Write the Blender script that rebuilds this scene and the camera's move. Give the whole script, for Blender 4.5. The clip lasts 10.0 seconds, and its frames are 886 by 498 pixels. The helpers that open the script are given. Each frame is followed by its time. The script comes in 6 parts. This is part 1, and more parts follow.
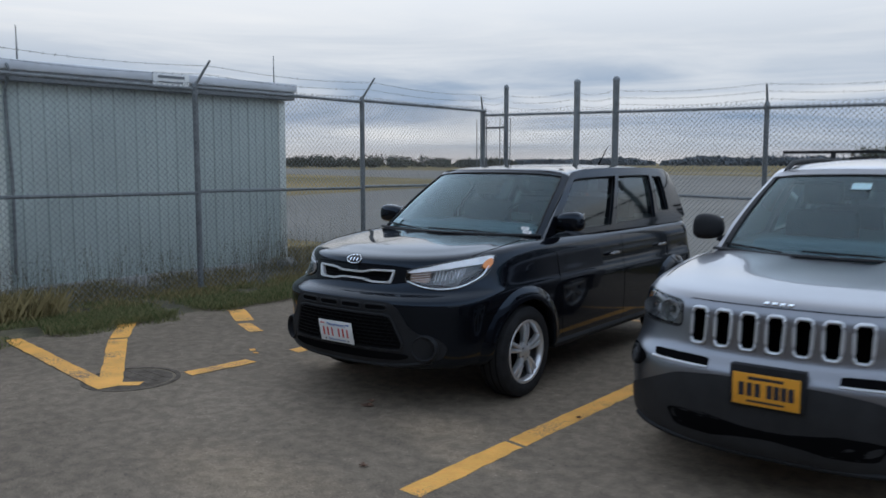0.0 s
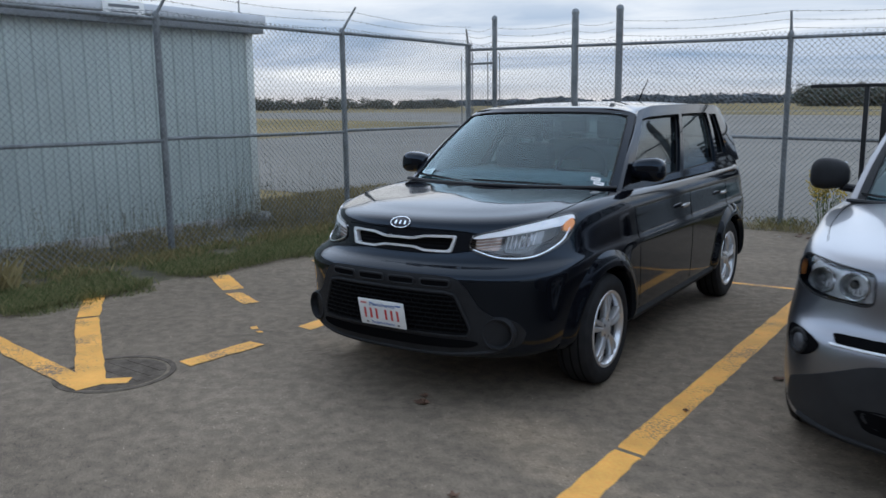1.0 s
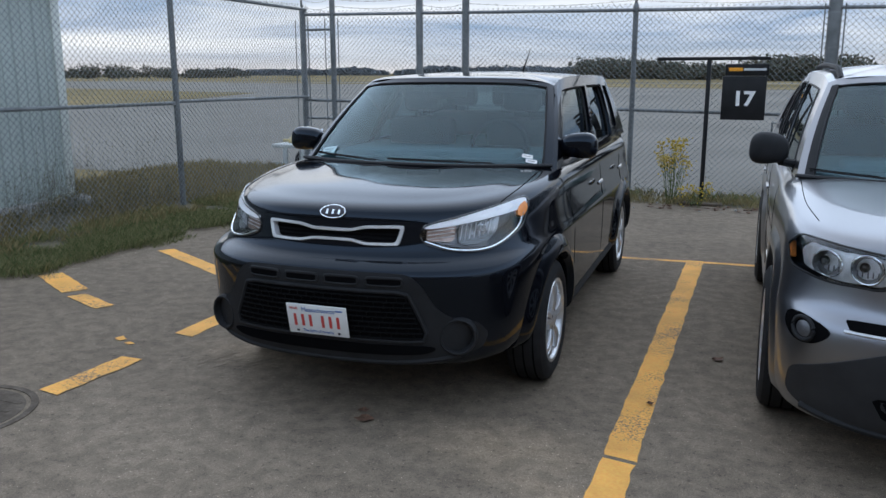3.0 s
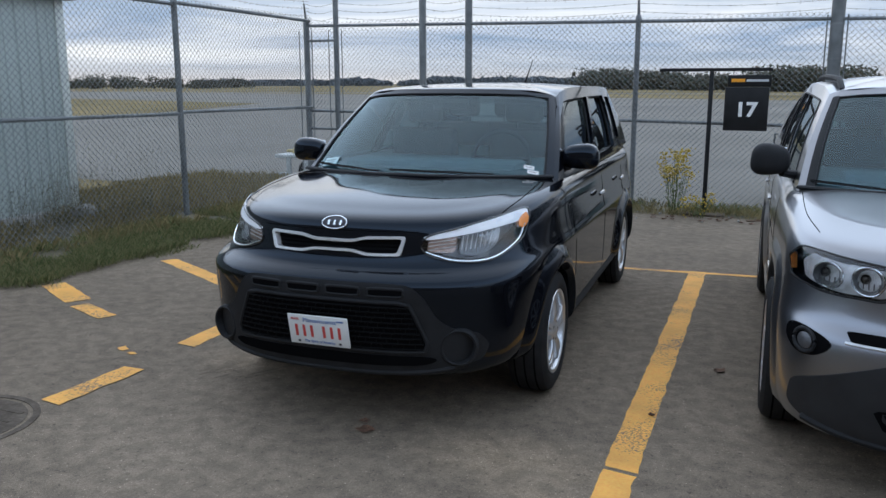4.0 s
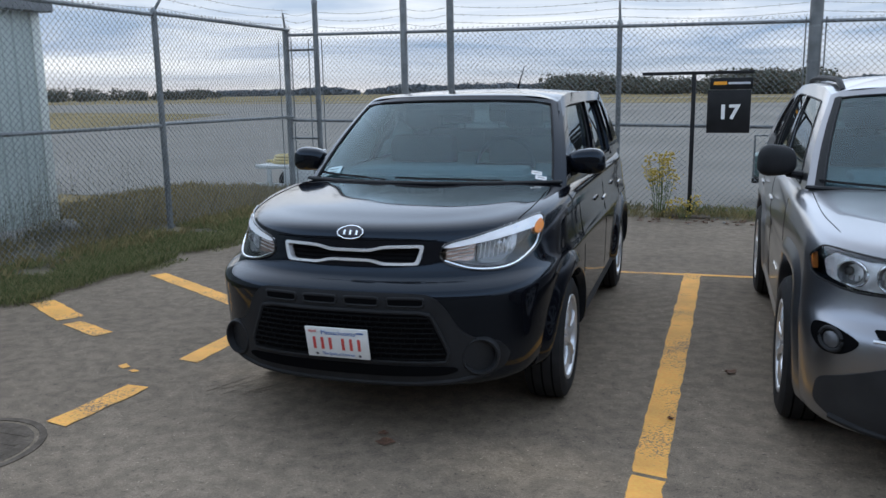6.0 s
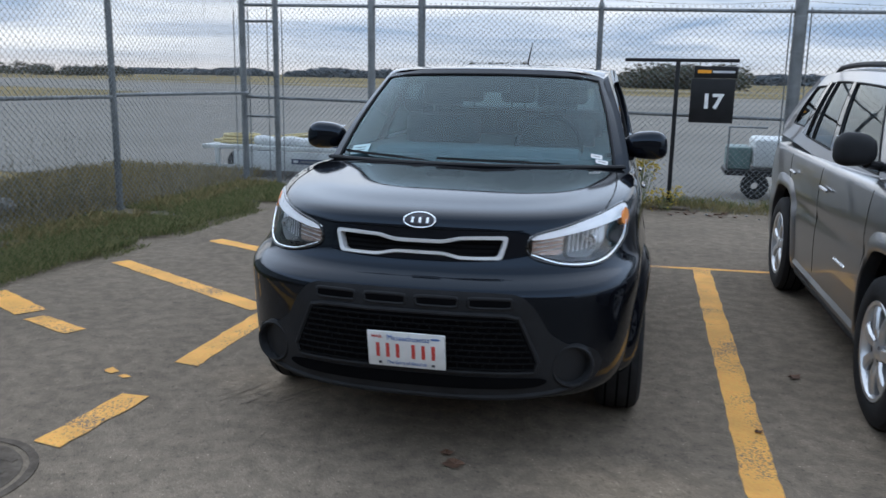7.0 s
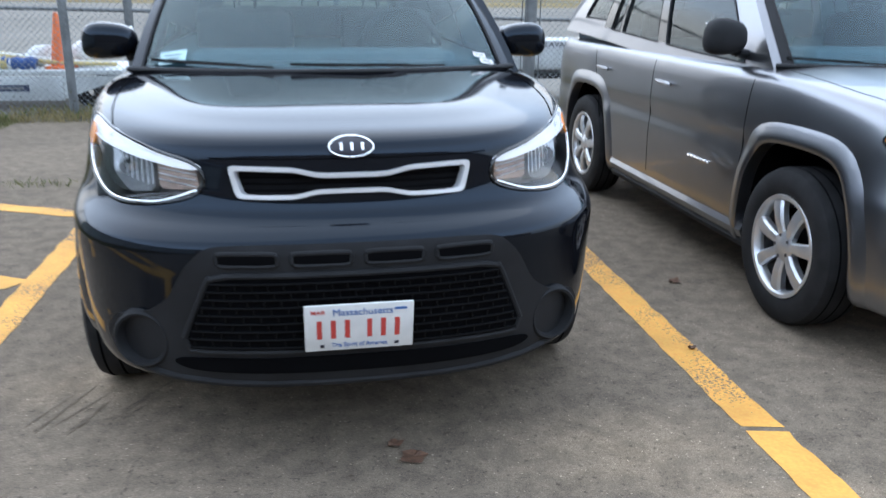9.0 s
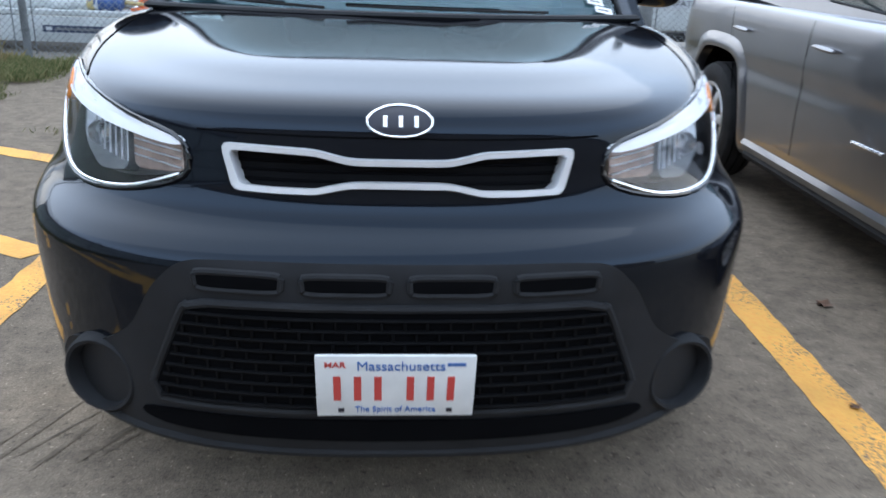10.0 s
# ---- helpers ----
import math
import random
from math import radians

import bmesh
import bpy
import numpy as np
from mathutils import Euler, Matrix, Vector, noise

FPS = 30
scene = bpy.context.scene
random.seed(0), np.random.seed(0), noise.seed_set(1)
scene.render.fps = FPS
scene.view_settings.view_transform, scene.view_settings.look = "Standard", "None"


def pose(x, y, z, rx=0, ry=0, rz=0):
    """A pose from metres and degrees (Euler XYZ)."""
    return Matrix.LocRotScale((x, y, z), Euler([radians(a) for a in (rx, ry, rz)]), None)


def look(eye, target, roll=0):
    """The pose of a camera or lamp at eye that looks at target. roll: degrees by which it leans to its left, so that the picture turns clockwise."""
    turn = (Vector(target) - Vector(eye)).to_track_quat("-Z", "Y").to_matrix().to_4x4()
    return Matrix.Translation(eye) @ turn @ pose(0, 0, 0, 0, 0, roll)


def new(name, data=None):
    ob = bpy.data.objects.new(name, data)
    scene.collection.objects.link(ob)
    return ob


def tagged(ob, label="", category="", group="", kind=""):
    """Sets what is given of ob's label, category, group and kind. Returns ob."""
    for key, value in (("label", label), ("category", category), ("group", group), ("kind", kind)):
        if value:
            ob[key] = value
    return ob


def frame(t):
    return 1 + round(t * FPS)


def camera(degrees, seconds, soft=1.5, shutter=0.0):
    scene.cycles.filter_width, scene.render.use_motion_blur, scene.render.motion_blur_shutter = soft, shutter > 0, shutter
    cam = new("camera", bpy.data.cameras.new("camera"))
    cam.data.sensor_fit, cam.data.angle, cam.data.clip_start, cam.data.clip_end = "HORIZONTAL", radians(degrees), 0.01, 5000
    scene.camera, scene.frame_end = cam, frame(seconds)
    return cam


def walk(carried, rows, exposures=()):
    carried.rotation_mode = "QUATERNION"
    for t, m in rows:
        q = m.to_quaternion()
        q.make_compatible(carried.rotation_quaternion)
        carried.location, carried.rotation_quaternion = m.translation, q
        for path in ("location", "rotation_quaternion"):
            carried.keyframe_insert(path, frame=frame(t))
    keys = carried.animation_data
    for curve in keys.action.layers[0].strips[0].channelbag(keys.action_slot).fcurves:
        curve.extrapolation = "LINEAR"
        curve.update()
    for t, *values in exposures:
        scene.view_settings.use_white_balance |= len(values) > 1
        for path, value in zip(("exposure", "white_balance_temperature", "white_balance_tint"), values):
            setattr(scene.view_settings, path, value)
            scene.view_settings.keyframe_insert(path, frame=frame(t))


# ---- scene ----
cam = camera(56.6, 10.0, 1.5, 0.5)
PATH = [
    (0, (0.219, 0.13, 1.641), (-1.089, 1.629, 1.433), 0.0),
    (0.5, (-0.43, 0.361, 1.626), (-1.691, 1.887, 1.342), -1.7),
    (1, (-1.036, 0.521, 1.623), (-2.224, 2.092, 1.276), -0.7),
    (1.5, (-1.548, 0.62, 1.619), (-2.599, 2.292, 1.306), -0.8),
    (2, (-1.909, 0.698, 1.631), (-2.734, 2.494, 1.325), 0.5),
    (2.5, (-1.948, 0.669, 1.619), (-2.716, 2.472, 1.215), -1.0),
    (2.7, (-1.973, 0.657, 1.619), (-2.729, 2.461, 1.198), -0.2),
    (4, (-1.958, 0.654, 1.625), (-2.728, 2.457, 1.23), -0.1),
    (4.5, (-1.967, 0.653, 1.624), (-2.715, 2.467, 1.235), 0.0),
    (5, (-1.983, 0.654, 1.631), (-2.718, 2.469, 1.224), -0.4),
    (5.5, (-2.039, 0.641, 1.626), (-2.769, 2.462, 1.24), -0.8),
    (6, (-2.176, 0.611, 1.622), (-2.881, 2.444, 1.244), -1.0),
    (6.2, (-2.262, 0.645, 1.611), (-2.954, 2.476, 1.2), -1.0),
    (7.3, (-3.291, 1.009, 1.525), (-3.696, 2.924, 1.112), 1.5),
    (7.5, (-3.463, 1.072, 1.52), (-3.782, 2.993, 1.062), 1.6),
    (7.7, (-3.625, 1.12, 1.501), (-3.84, 3.047, 1.009), 2.0),
    (8, (-3.846, 1.241, 1.487), (-3.943, 3.175, 0.986), 2.1),
    (8.5, (-4.048, 1.32, 1.478), (-3.991, 3.26, 0.993), 1.9),
    (9, (-3.952, 1.616, 1.41), (-3.705, 3.509, 0.813), 0.5),
    (9.5, (-3.861, 1.969, 1.389), (-3.744, 3.848, 0.716), 0.2),
    (10, (-3.842, 2.371, 1.31), (-3.818, 4.248, 0.618), 2.0),
]
EXPOSURES = [(0, -0.29), (0.5, -0.36), (1.0, 0.04), (2.0, -0.06), (2.5, 0.1), (5.5, 0.1), (6.2, 0.18), (7.5, 0.34), (8.0, 0.79), (8.5, 0.70), (9.0, 1.0), (9.5, 1.02), (10.0, 0.98)]
walk(cam, [(t, look(eye, target, roll)) for t, eye, target, roll in PATH], EXPOSURES)


# ---------------------------------------------------------------- world and light
def set_world():
    w = bpy.data.worlds.new("overcast_evening")
    scene.world = w
    w.use_nodes = True
    nt = w.node_tree
    N, L = nt.nodes, nt.links
    N.clear()
    out, bg = N.new("ShaderNodeOutputWorld"), N.new("ShaderNodeBackground")
    co = N.new("ShaderNodeTexCoord")
    sep = N.new("ShaderNodeSeparateXYZ")
    L.new(co.outputs["Generated"], sep.inputs[0])
    # colour by height above the horizon
    ramp = N.new("ShaderNodeValToRGB")
    cr = ramp.color_ramp
    stops = [(0.0, (0.62, 0.61, 0.64)), (0.02, (0.42, 0.50, 0.62)), (0.05, (0.25, 0.37, 0.57)), (0.09, (0.36, 0.48, 0.66)),
             (0.14, (0.72, 0.79, 0.89)), (0.20, (0.98, 1.04, 1.12)), (0.30, (0.92, 1.17, 1.56)), (0.5, (0.98, 1.26, 1.70)), (0.75, (0.76, 0.92, 1.18)), (1.0, (0.54, 0.71, 0.97))]
    cr.elements[0].position, cr.elements[0].color = stops[0][0], (*stops[0][1], 1)
    cr.elements[1].position, cr.elements[1].color = stops[-1][0], (*stops[-1][1], 1)
    for p, c in stops[1:-1]:
        cr.elements.new(p).color = (*c, 1)
    L.new(sep.outputs[2], ramp.inputs[0])
    # long flat cloud banks
    mp = N.new("ShaderNodeMapping")
    mp.inputs["Scale"].default_value = (1.2, 1.2, 12.0)
    mp.inputs["Location"].default_value = (0.35, 0.2, 0.1)
    L.new(co.outputs["Generated"], mp.inputs[0])
    n1 = N.new("ShaderNodeTexNoise")
    n1.inputs["Scale"].default_value, n1.inputs["Detail"].default_value, n1.inputs["Roughness"].default_value = 1.7, 7, 0.58
    n1.inputs["Distortion"].default_value = 0.5
    L.new(mp.outputs[0], n1.inputs["Vector"])
    r2 = N.new("ShaderNodeValToRGB")
    r2.color_ramp.elements[0].position, r2.color_ramp.elements[1].position = 0.40, 0.70
    L.new(n1.outputs["Fac"], r2.inputs[0])
    mix = N.new("ShaderNodeMix")
    mix.data_type = "RGBA"
    fac = N.new("ShaderNodeMath")
    fac.operation = "MULTIPLY"
    fac.inputs[1].default_value = 0.8
    fade = N.new("ShaderNodeMapRange")
    fade.inputs["From Min"].default_value, fade.inputs["From Max"].default_value = 0.16, 0.36
    fade.inputs["To Min"].default_value, fade.inputs["To Max"].default_value = 0.85, 0.12
    L.new(sep.outputs[2], fade.inputs[0])
    L.new(fade.outputs[0], fac.inputs[1])
    L.new(r2.outputs[0], fac.inputs[0])
    L.new(fac.outputs[0], mix.inputs[0])
    L.new(ramp.outputs[0], mix.inputs[6])
    mix.inputs[7].default_value = (1.0, 1.03, 1.07, 1)
    sky = N.new("ShaderNodeTexSky")
    sky.sky_type, sky.sun_disc = "NISHITA", False
    sky.sun_elevation, sky.sun_rotation = radians(28), radians(-60)
    m2 = N.new("ShaderNodeMix")
    m2.data_type, m2.blend_type = "RGBA", "ADD"
    m2.inputs[0].default_value = 0.004
    L.new(mix.outputs[2], m2.inputs[6])
    L.new(sky.outputs[0], m2.inputs[7])
    L.new(m2.outputs[2], bg.inputs[0])
    bg.inputs[1].default_value = SKY
    L.new(bg.outputs[0], out.inputs[0])


SKY = 1.0
set_world()
sun = new("sun", bpy.data.lights.new("sun", "SUN"))
sun.data.energy, sun.data.angle, sun.data.color = 0.5, radians(90), (1.0, 0.98, 0.95)
sun.matrix_world = look((-7, 18, 18), (0, 4, 0))


# ---------------------------------------------------------------- materials
def mat(name, color, rough=0.5, metal=0.0, vary=0.15, scale=8.0, bump=0.0, bscale=60.0, coat=0.0, spread=0.0, rough_vary=0.1, color2=None, cut=(0.35, 0.65), spec=0.5):
    """Principled surface with large stains (vary, scale), fine grain (bump, bscale) and a spread by object."""
    m = bpy.data.materials.new(name)
    m.use_nodes = True
    N, L = m.node_tree.nodes, m.node_tree.links
    b = N["Principled BSDF"]
    b.inputs["Metallic"].default_value, b.inputs["Coat Weight"].default_value = metal, coat
    b.inputs["Coat Roughness"].default_value = 0.03
    b.inputs["Specular IOR Level"].default_value = spec
    co = N.new("ShaderNodeTexCoord")
    n = N.new("ShaderNodeTexNoise")
    n.inputs["Scale"].default_value, n.inputs["Detail"].default_value = scale, 6
    L.new(co.outputs["Object"], n.inputs["Vector"])
    r = N.new("ShaderNodeValToRGB")
    lo = [c * (1 - vary) for c in color]
    hi = [min(1, c * (1 + vary)) for c in color] if color2 is None else color2
    r.color_ramp.elements[0].color, r.color_ramp.elements[1].color = (*lo, 1), (*hi, 1)
    r.color_ramp.elements[0].position, r.color_ramp.elements[1].position = cut
    L.new(n.outputs["Fac"], r.inputs[0])
    top = r.outputs[0]
    g = N.new("ShaderNodeTexNoise")
    g.inputs["Scale"].default_value, g.inputs["Detail"].default_value = bscale, 4
    L.new(co.outputs["Object"], g.inputs["Vector"])
    if bump:
        mx = N.new("ShaderNodeMix")
        mx.data_type, mx.blend_type = "RGBA", "OVERLAY"
        mx.inputs[0].default_value = min(0.9, bump * 1.2)
        L.new(top, mx.inputs[6])
        L.new(g.outputs["Color"], mx.inputs[7])
        hsv = N.new("ShaderNodeRGBToBW")
        L.new(g.outputs["Color"], hsv.inputs[0])
        L.new(hsv.outputs[0], mx.inputs[7])
        top = mx.outputs[2]
        bp = N.new("ShaderNodeBump")
        bp.inputs["Strength"].default_value, bp.inputs["Distance"].default_value = min(1, bump), 0.01
        L.new(g.outputs["Fac"], bp.inputs["Height"])
        L.new(bp.outputs[0], b.inputs["Normal"])
    if spread:
        oi, hs, mr = N.new("ShaderNodeObjectInfo"), N.new("ShaderNodeHueSaturation"), N.new("ShaderNodeMapRange")
        mr.inputs["To Min"].default_value, mr.inputs["To Max"].default_value = 1 - spread, 1 + spread
        L.new(oi.outputs["Random"], mr.inputs[0])
        L.new(mr.outputs[0], hs.inputs["Value"])
        L.new(top, hs.inputs["Color"])
        top = hs.outputs[0]
    L.new(top, b.inputs["Base Color"])
    rr = N.new("ShaderNodeMapRange")
    rr.inputs["To Min"].default_value, rr.inputs["To Max"].default_value = max(0.02, rough * (1 - rough_vary)), min(1, rough * (1 + rough_vary))
    L.new(n.outputs["Fac"], rr.inputs[0])
    L.new(rr.outputs[0], b.inputs["Roughness"])
    return m


def island_mat(name, a, b_, rough=0.8, sss=0.0):
    """Leaves and blades: each one takes its own tint between two colours."""
    m = bpy.data.materials.new(name)
    m.use_nodes = True
    N, L = m.node_tree.nodes, m.node_tree.links
    g, r = N.new("ShaderNodeNewGeometry"), N.new("ShaderNodeValToRGB")
    r.color_ramp.elements[0].color, r.color_ramp.elements[1].color = (*a, 1), (*b_, 1)
    L.new(g.outputs["Random Per Island"], r.inputs[0])
    L.new(r.outputs[0], N["Principled BSDF"].inputs["Base Color"])
    N["Principled BSDF"].inputs["Roughness"].default_value = rough
    N["Principled BSDF"].inputs["Specular IOR Level"].default_value = 0.2
    return m


def glass_mat(name, tint, dark=0.5, rough=0.02):
    """Thin glazing: a clear pane that passes part of the light and mirrors the sky by Fresnel."""
    m = bpy.data.materials.new(name)
    m.use_nodes = True
    N, L = m.node_tree.nodes, m.node_tree.links
    N.clear()
    out, t, gl, mx, f = (N.new(k) for k in ("ShaderNodeOutputMaterial", "ShaderNodeBsdfTransparent", "ShaderNodeBsdfGlossy", "ShaderNodeMixShader", "ShaderNodeFresnel"))
    t.inputs[0].default_value = (*[c * dark for c in tint], 1)
    gl.inputs["Roughness"].default_value = rough
    # mirrored light is tinted too, which paints sky blue into the windscreen's reflection
    gl.inputs["Color"].default_value = (*[0.35 + 0.65 * c for c in tint], 1)
    f.inputs[0].default_value = 1.55
    mu = N.new("ShaderNodeMath")
    mu.operation, mu.use_clamp = "MULTIPLY_ADD", True
    mu.inputs[1].default_value, mu.inputs[2].default_value = 1.1, 0.008
    L.new(f.outputs[0], mu.inputs[0])
    L.new(mu.outputs[0], mx.inputs[0])
    L.new(t.outputs[0], mx.inputs[1])
    L.new(gl.outputs[0], mx.inputs[2])
    L.new(mx.outputs[0], out.inputs[0])
    return m


def paint_mat(name, color, under):
    """Road paint, chipped through to the asphalt in specks and patches."""
    m = mat(name, color, 0.75, vary=0.12, scale=4, bump=0.3, bscale=70)
    N, L = m.node_tree.nodes, m.node_tree.links
    b = N["Principled BSDF"]
    src = b.inputs["Base Color"].links[0].from_socket
    co = next(n for n in N if n.type == "TEX_COORD")
    big, fine, add, r, mx = N.new("ShaderNodeTexNoise"), N.new("ShaderNodeTexNoise"), N.new("ShaderNodeMath"), N.new("ShaderNodeValToRGB"), N.new("ShaderNodeMix")
    big.inputs["Scale"].default_value, fine.inputs["Scale"].default_value = 2.2, 85.0
    big.inputs["Detail"].default_value, fine.inputs["Detail"].default_value = 4, 7
    for n in (big, fine):
        L.new(co.outputs["Object"], n.inputs["Vector"])
    add.operation = "MULTIPLY"
    L.new(big.outputs["Fac"], add.inputs[0])
    L.new(fine.outputs["Fac"], add.inputs[1])
    r.color_ramp.elements[0].position, r.color_ramp.elements[1].position = 0.30, 0.37
    L.new(add.outputs[0], r.inputs[0])
    mx.data_type = "RGBA"
    L.new(r.outputs[0], mx.inputs[0])
    L.new(src, mx.inputs[6])
    mx.inputs[7].default_value = (*under, 1)
    L.new(mx.outputs[2], b.inputs["Base Color"])
    return m


def asphalt_mat():
    """Old asphalt: broad pale and dark wear, smaller oily stains, gritty light and dark stones."""
    m = mat("worn_asphalt", (0.195, 0.155, 0.115), 0.9, vary=0.10, scale=0.55, bump=0.42, bscale=85, spec=0.14)
    N, L = m.node_tree.nodes, m.node_tree.links
    b = N["Principled BSDF"]
    src = b.inputs["Base Color"].links[0].from_socket
    co = next(n for n in N if n.type == "TEX_COORD")
    for scale, detail, lo, hi, pos in ((0.5, 5, 1.0, 1.14, (0.56, 0.72)), (1.9, 6, 0.94, 1.06, (0.33, 0.68)), (11.0, 3, 0.86, 1.12, (0.4, 0.6)), (230.0, 2, 0.72, 1.35, (0.34, 0.70)), (80.0, 2, 1.0, 2.4, (0.66, 0.74)), (42.0, 3, 1.0, 0.6, (0.60, 0.70))):
        n, r, mx = N.new("ShaderNodeTexNoise"), N.new("ShaderNodeMapRange"), N.new("ShaderNodeMix")
        n.inputs["Scale"].default_value, n.inputs["Detail"].default_value = scale, detail
        L.new(co.outputs["Object"], n.inputs["Vector"])
        r.inputs["From Min"].default_value, r.inputs["From Max"].default_value = pos
        r.inputs["To Min"].default_value, r.inputs["To Max"].default_value = lo, hi
        L.new(n.outputs["Fac"], r.inputs[0])
        mx.data_type, mx.blend_type = "RGBA", "MULTIPLY"
        mx.inputs[0].default_value = 1.0
        L.new(src, mx.inputs[6])
        L.new(r.outputs[0], mx.inputs[7])
        src = mx.outputs[2]
    # pale sandy scuffs where the surface has ravelled
    for (x, y), (a, c), gain in (((-3.05, 3.87), (0.55, 0.30), 1.42), ((-2.62, 3.55), (0.45, 0.12), 1.25), ((-4.75, 4.55), (0.5, 0.28), 1.2), ((-3.3, 2.6), (0.9, 0.4), 1.15)):
        mp, ln, rg, n, mu, mx = (N.new(k) for k in ("ShaderNodeMapping", "ShaderNodeVectorMath", "ShaderNodeMapRange", "ShaderNodeTexNoise", "ShaderNodeMath", "ShaderNodeMix"))
        mp.inputs["Location"].default_value, mp.inputs["Scale"].default_value = (-x / a, -y / c, 0), (1 / a, 1 / c, 1)
        L.new(co.outputs["Object"], mp.inputs[0])
        ln.operation = "LENGTH"
        L.new(mp.outputs[0], ln.inputs[0])
        rg.inputs["From Min"].default_value, rg.inputs["From Max"].default_value = 1.1, 0.1
        L.new(ln.outputs["Value"], rg.inputs[0])
        n.inputs["Scale"].default_value, n.inputs["Detail"].default_value = 7.0, 6
        L.new(co.outputs["Object"], n.inputs["Vector"])
        mu.operation = "MULTIPLY"
        L.new(rg.outputs[0], mu.inputs[0])
        L.new(n.outputs["Fac"], mu.inputs[1])
        mx.data_type, mx.blend_type = "RGBA", "MULTIPLY"
        L.new(mu.outputs[0], mx.inputs[0])
        L.new(src, mx.inputs[6])
        mx.inputs[7].default_value = (gain * 1.5, gain * 1.42, gain * 1.3, 1)
        src = mx.outputs[2]
    L.new(src, b.inputs["Base Color"])
    return m


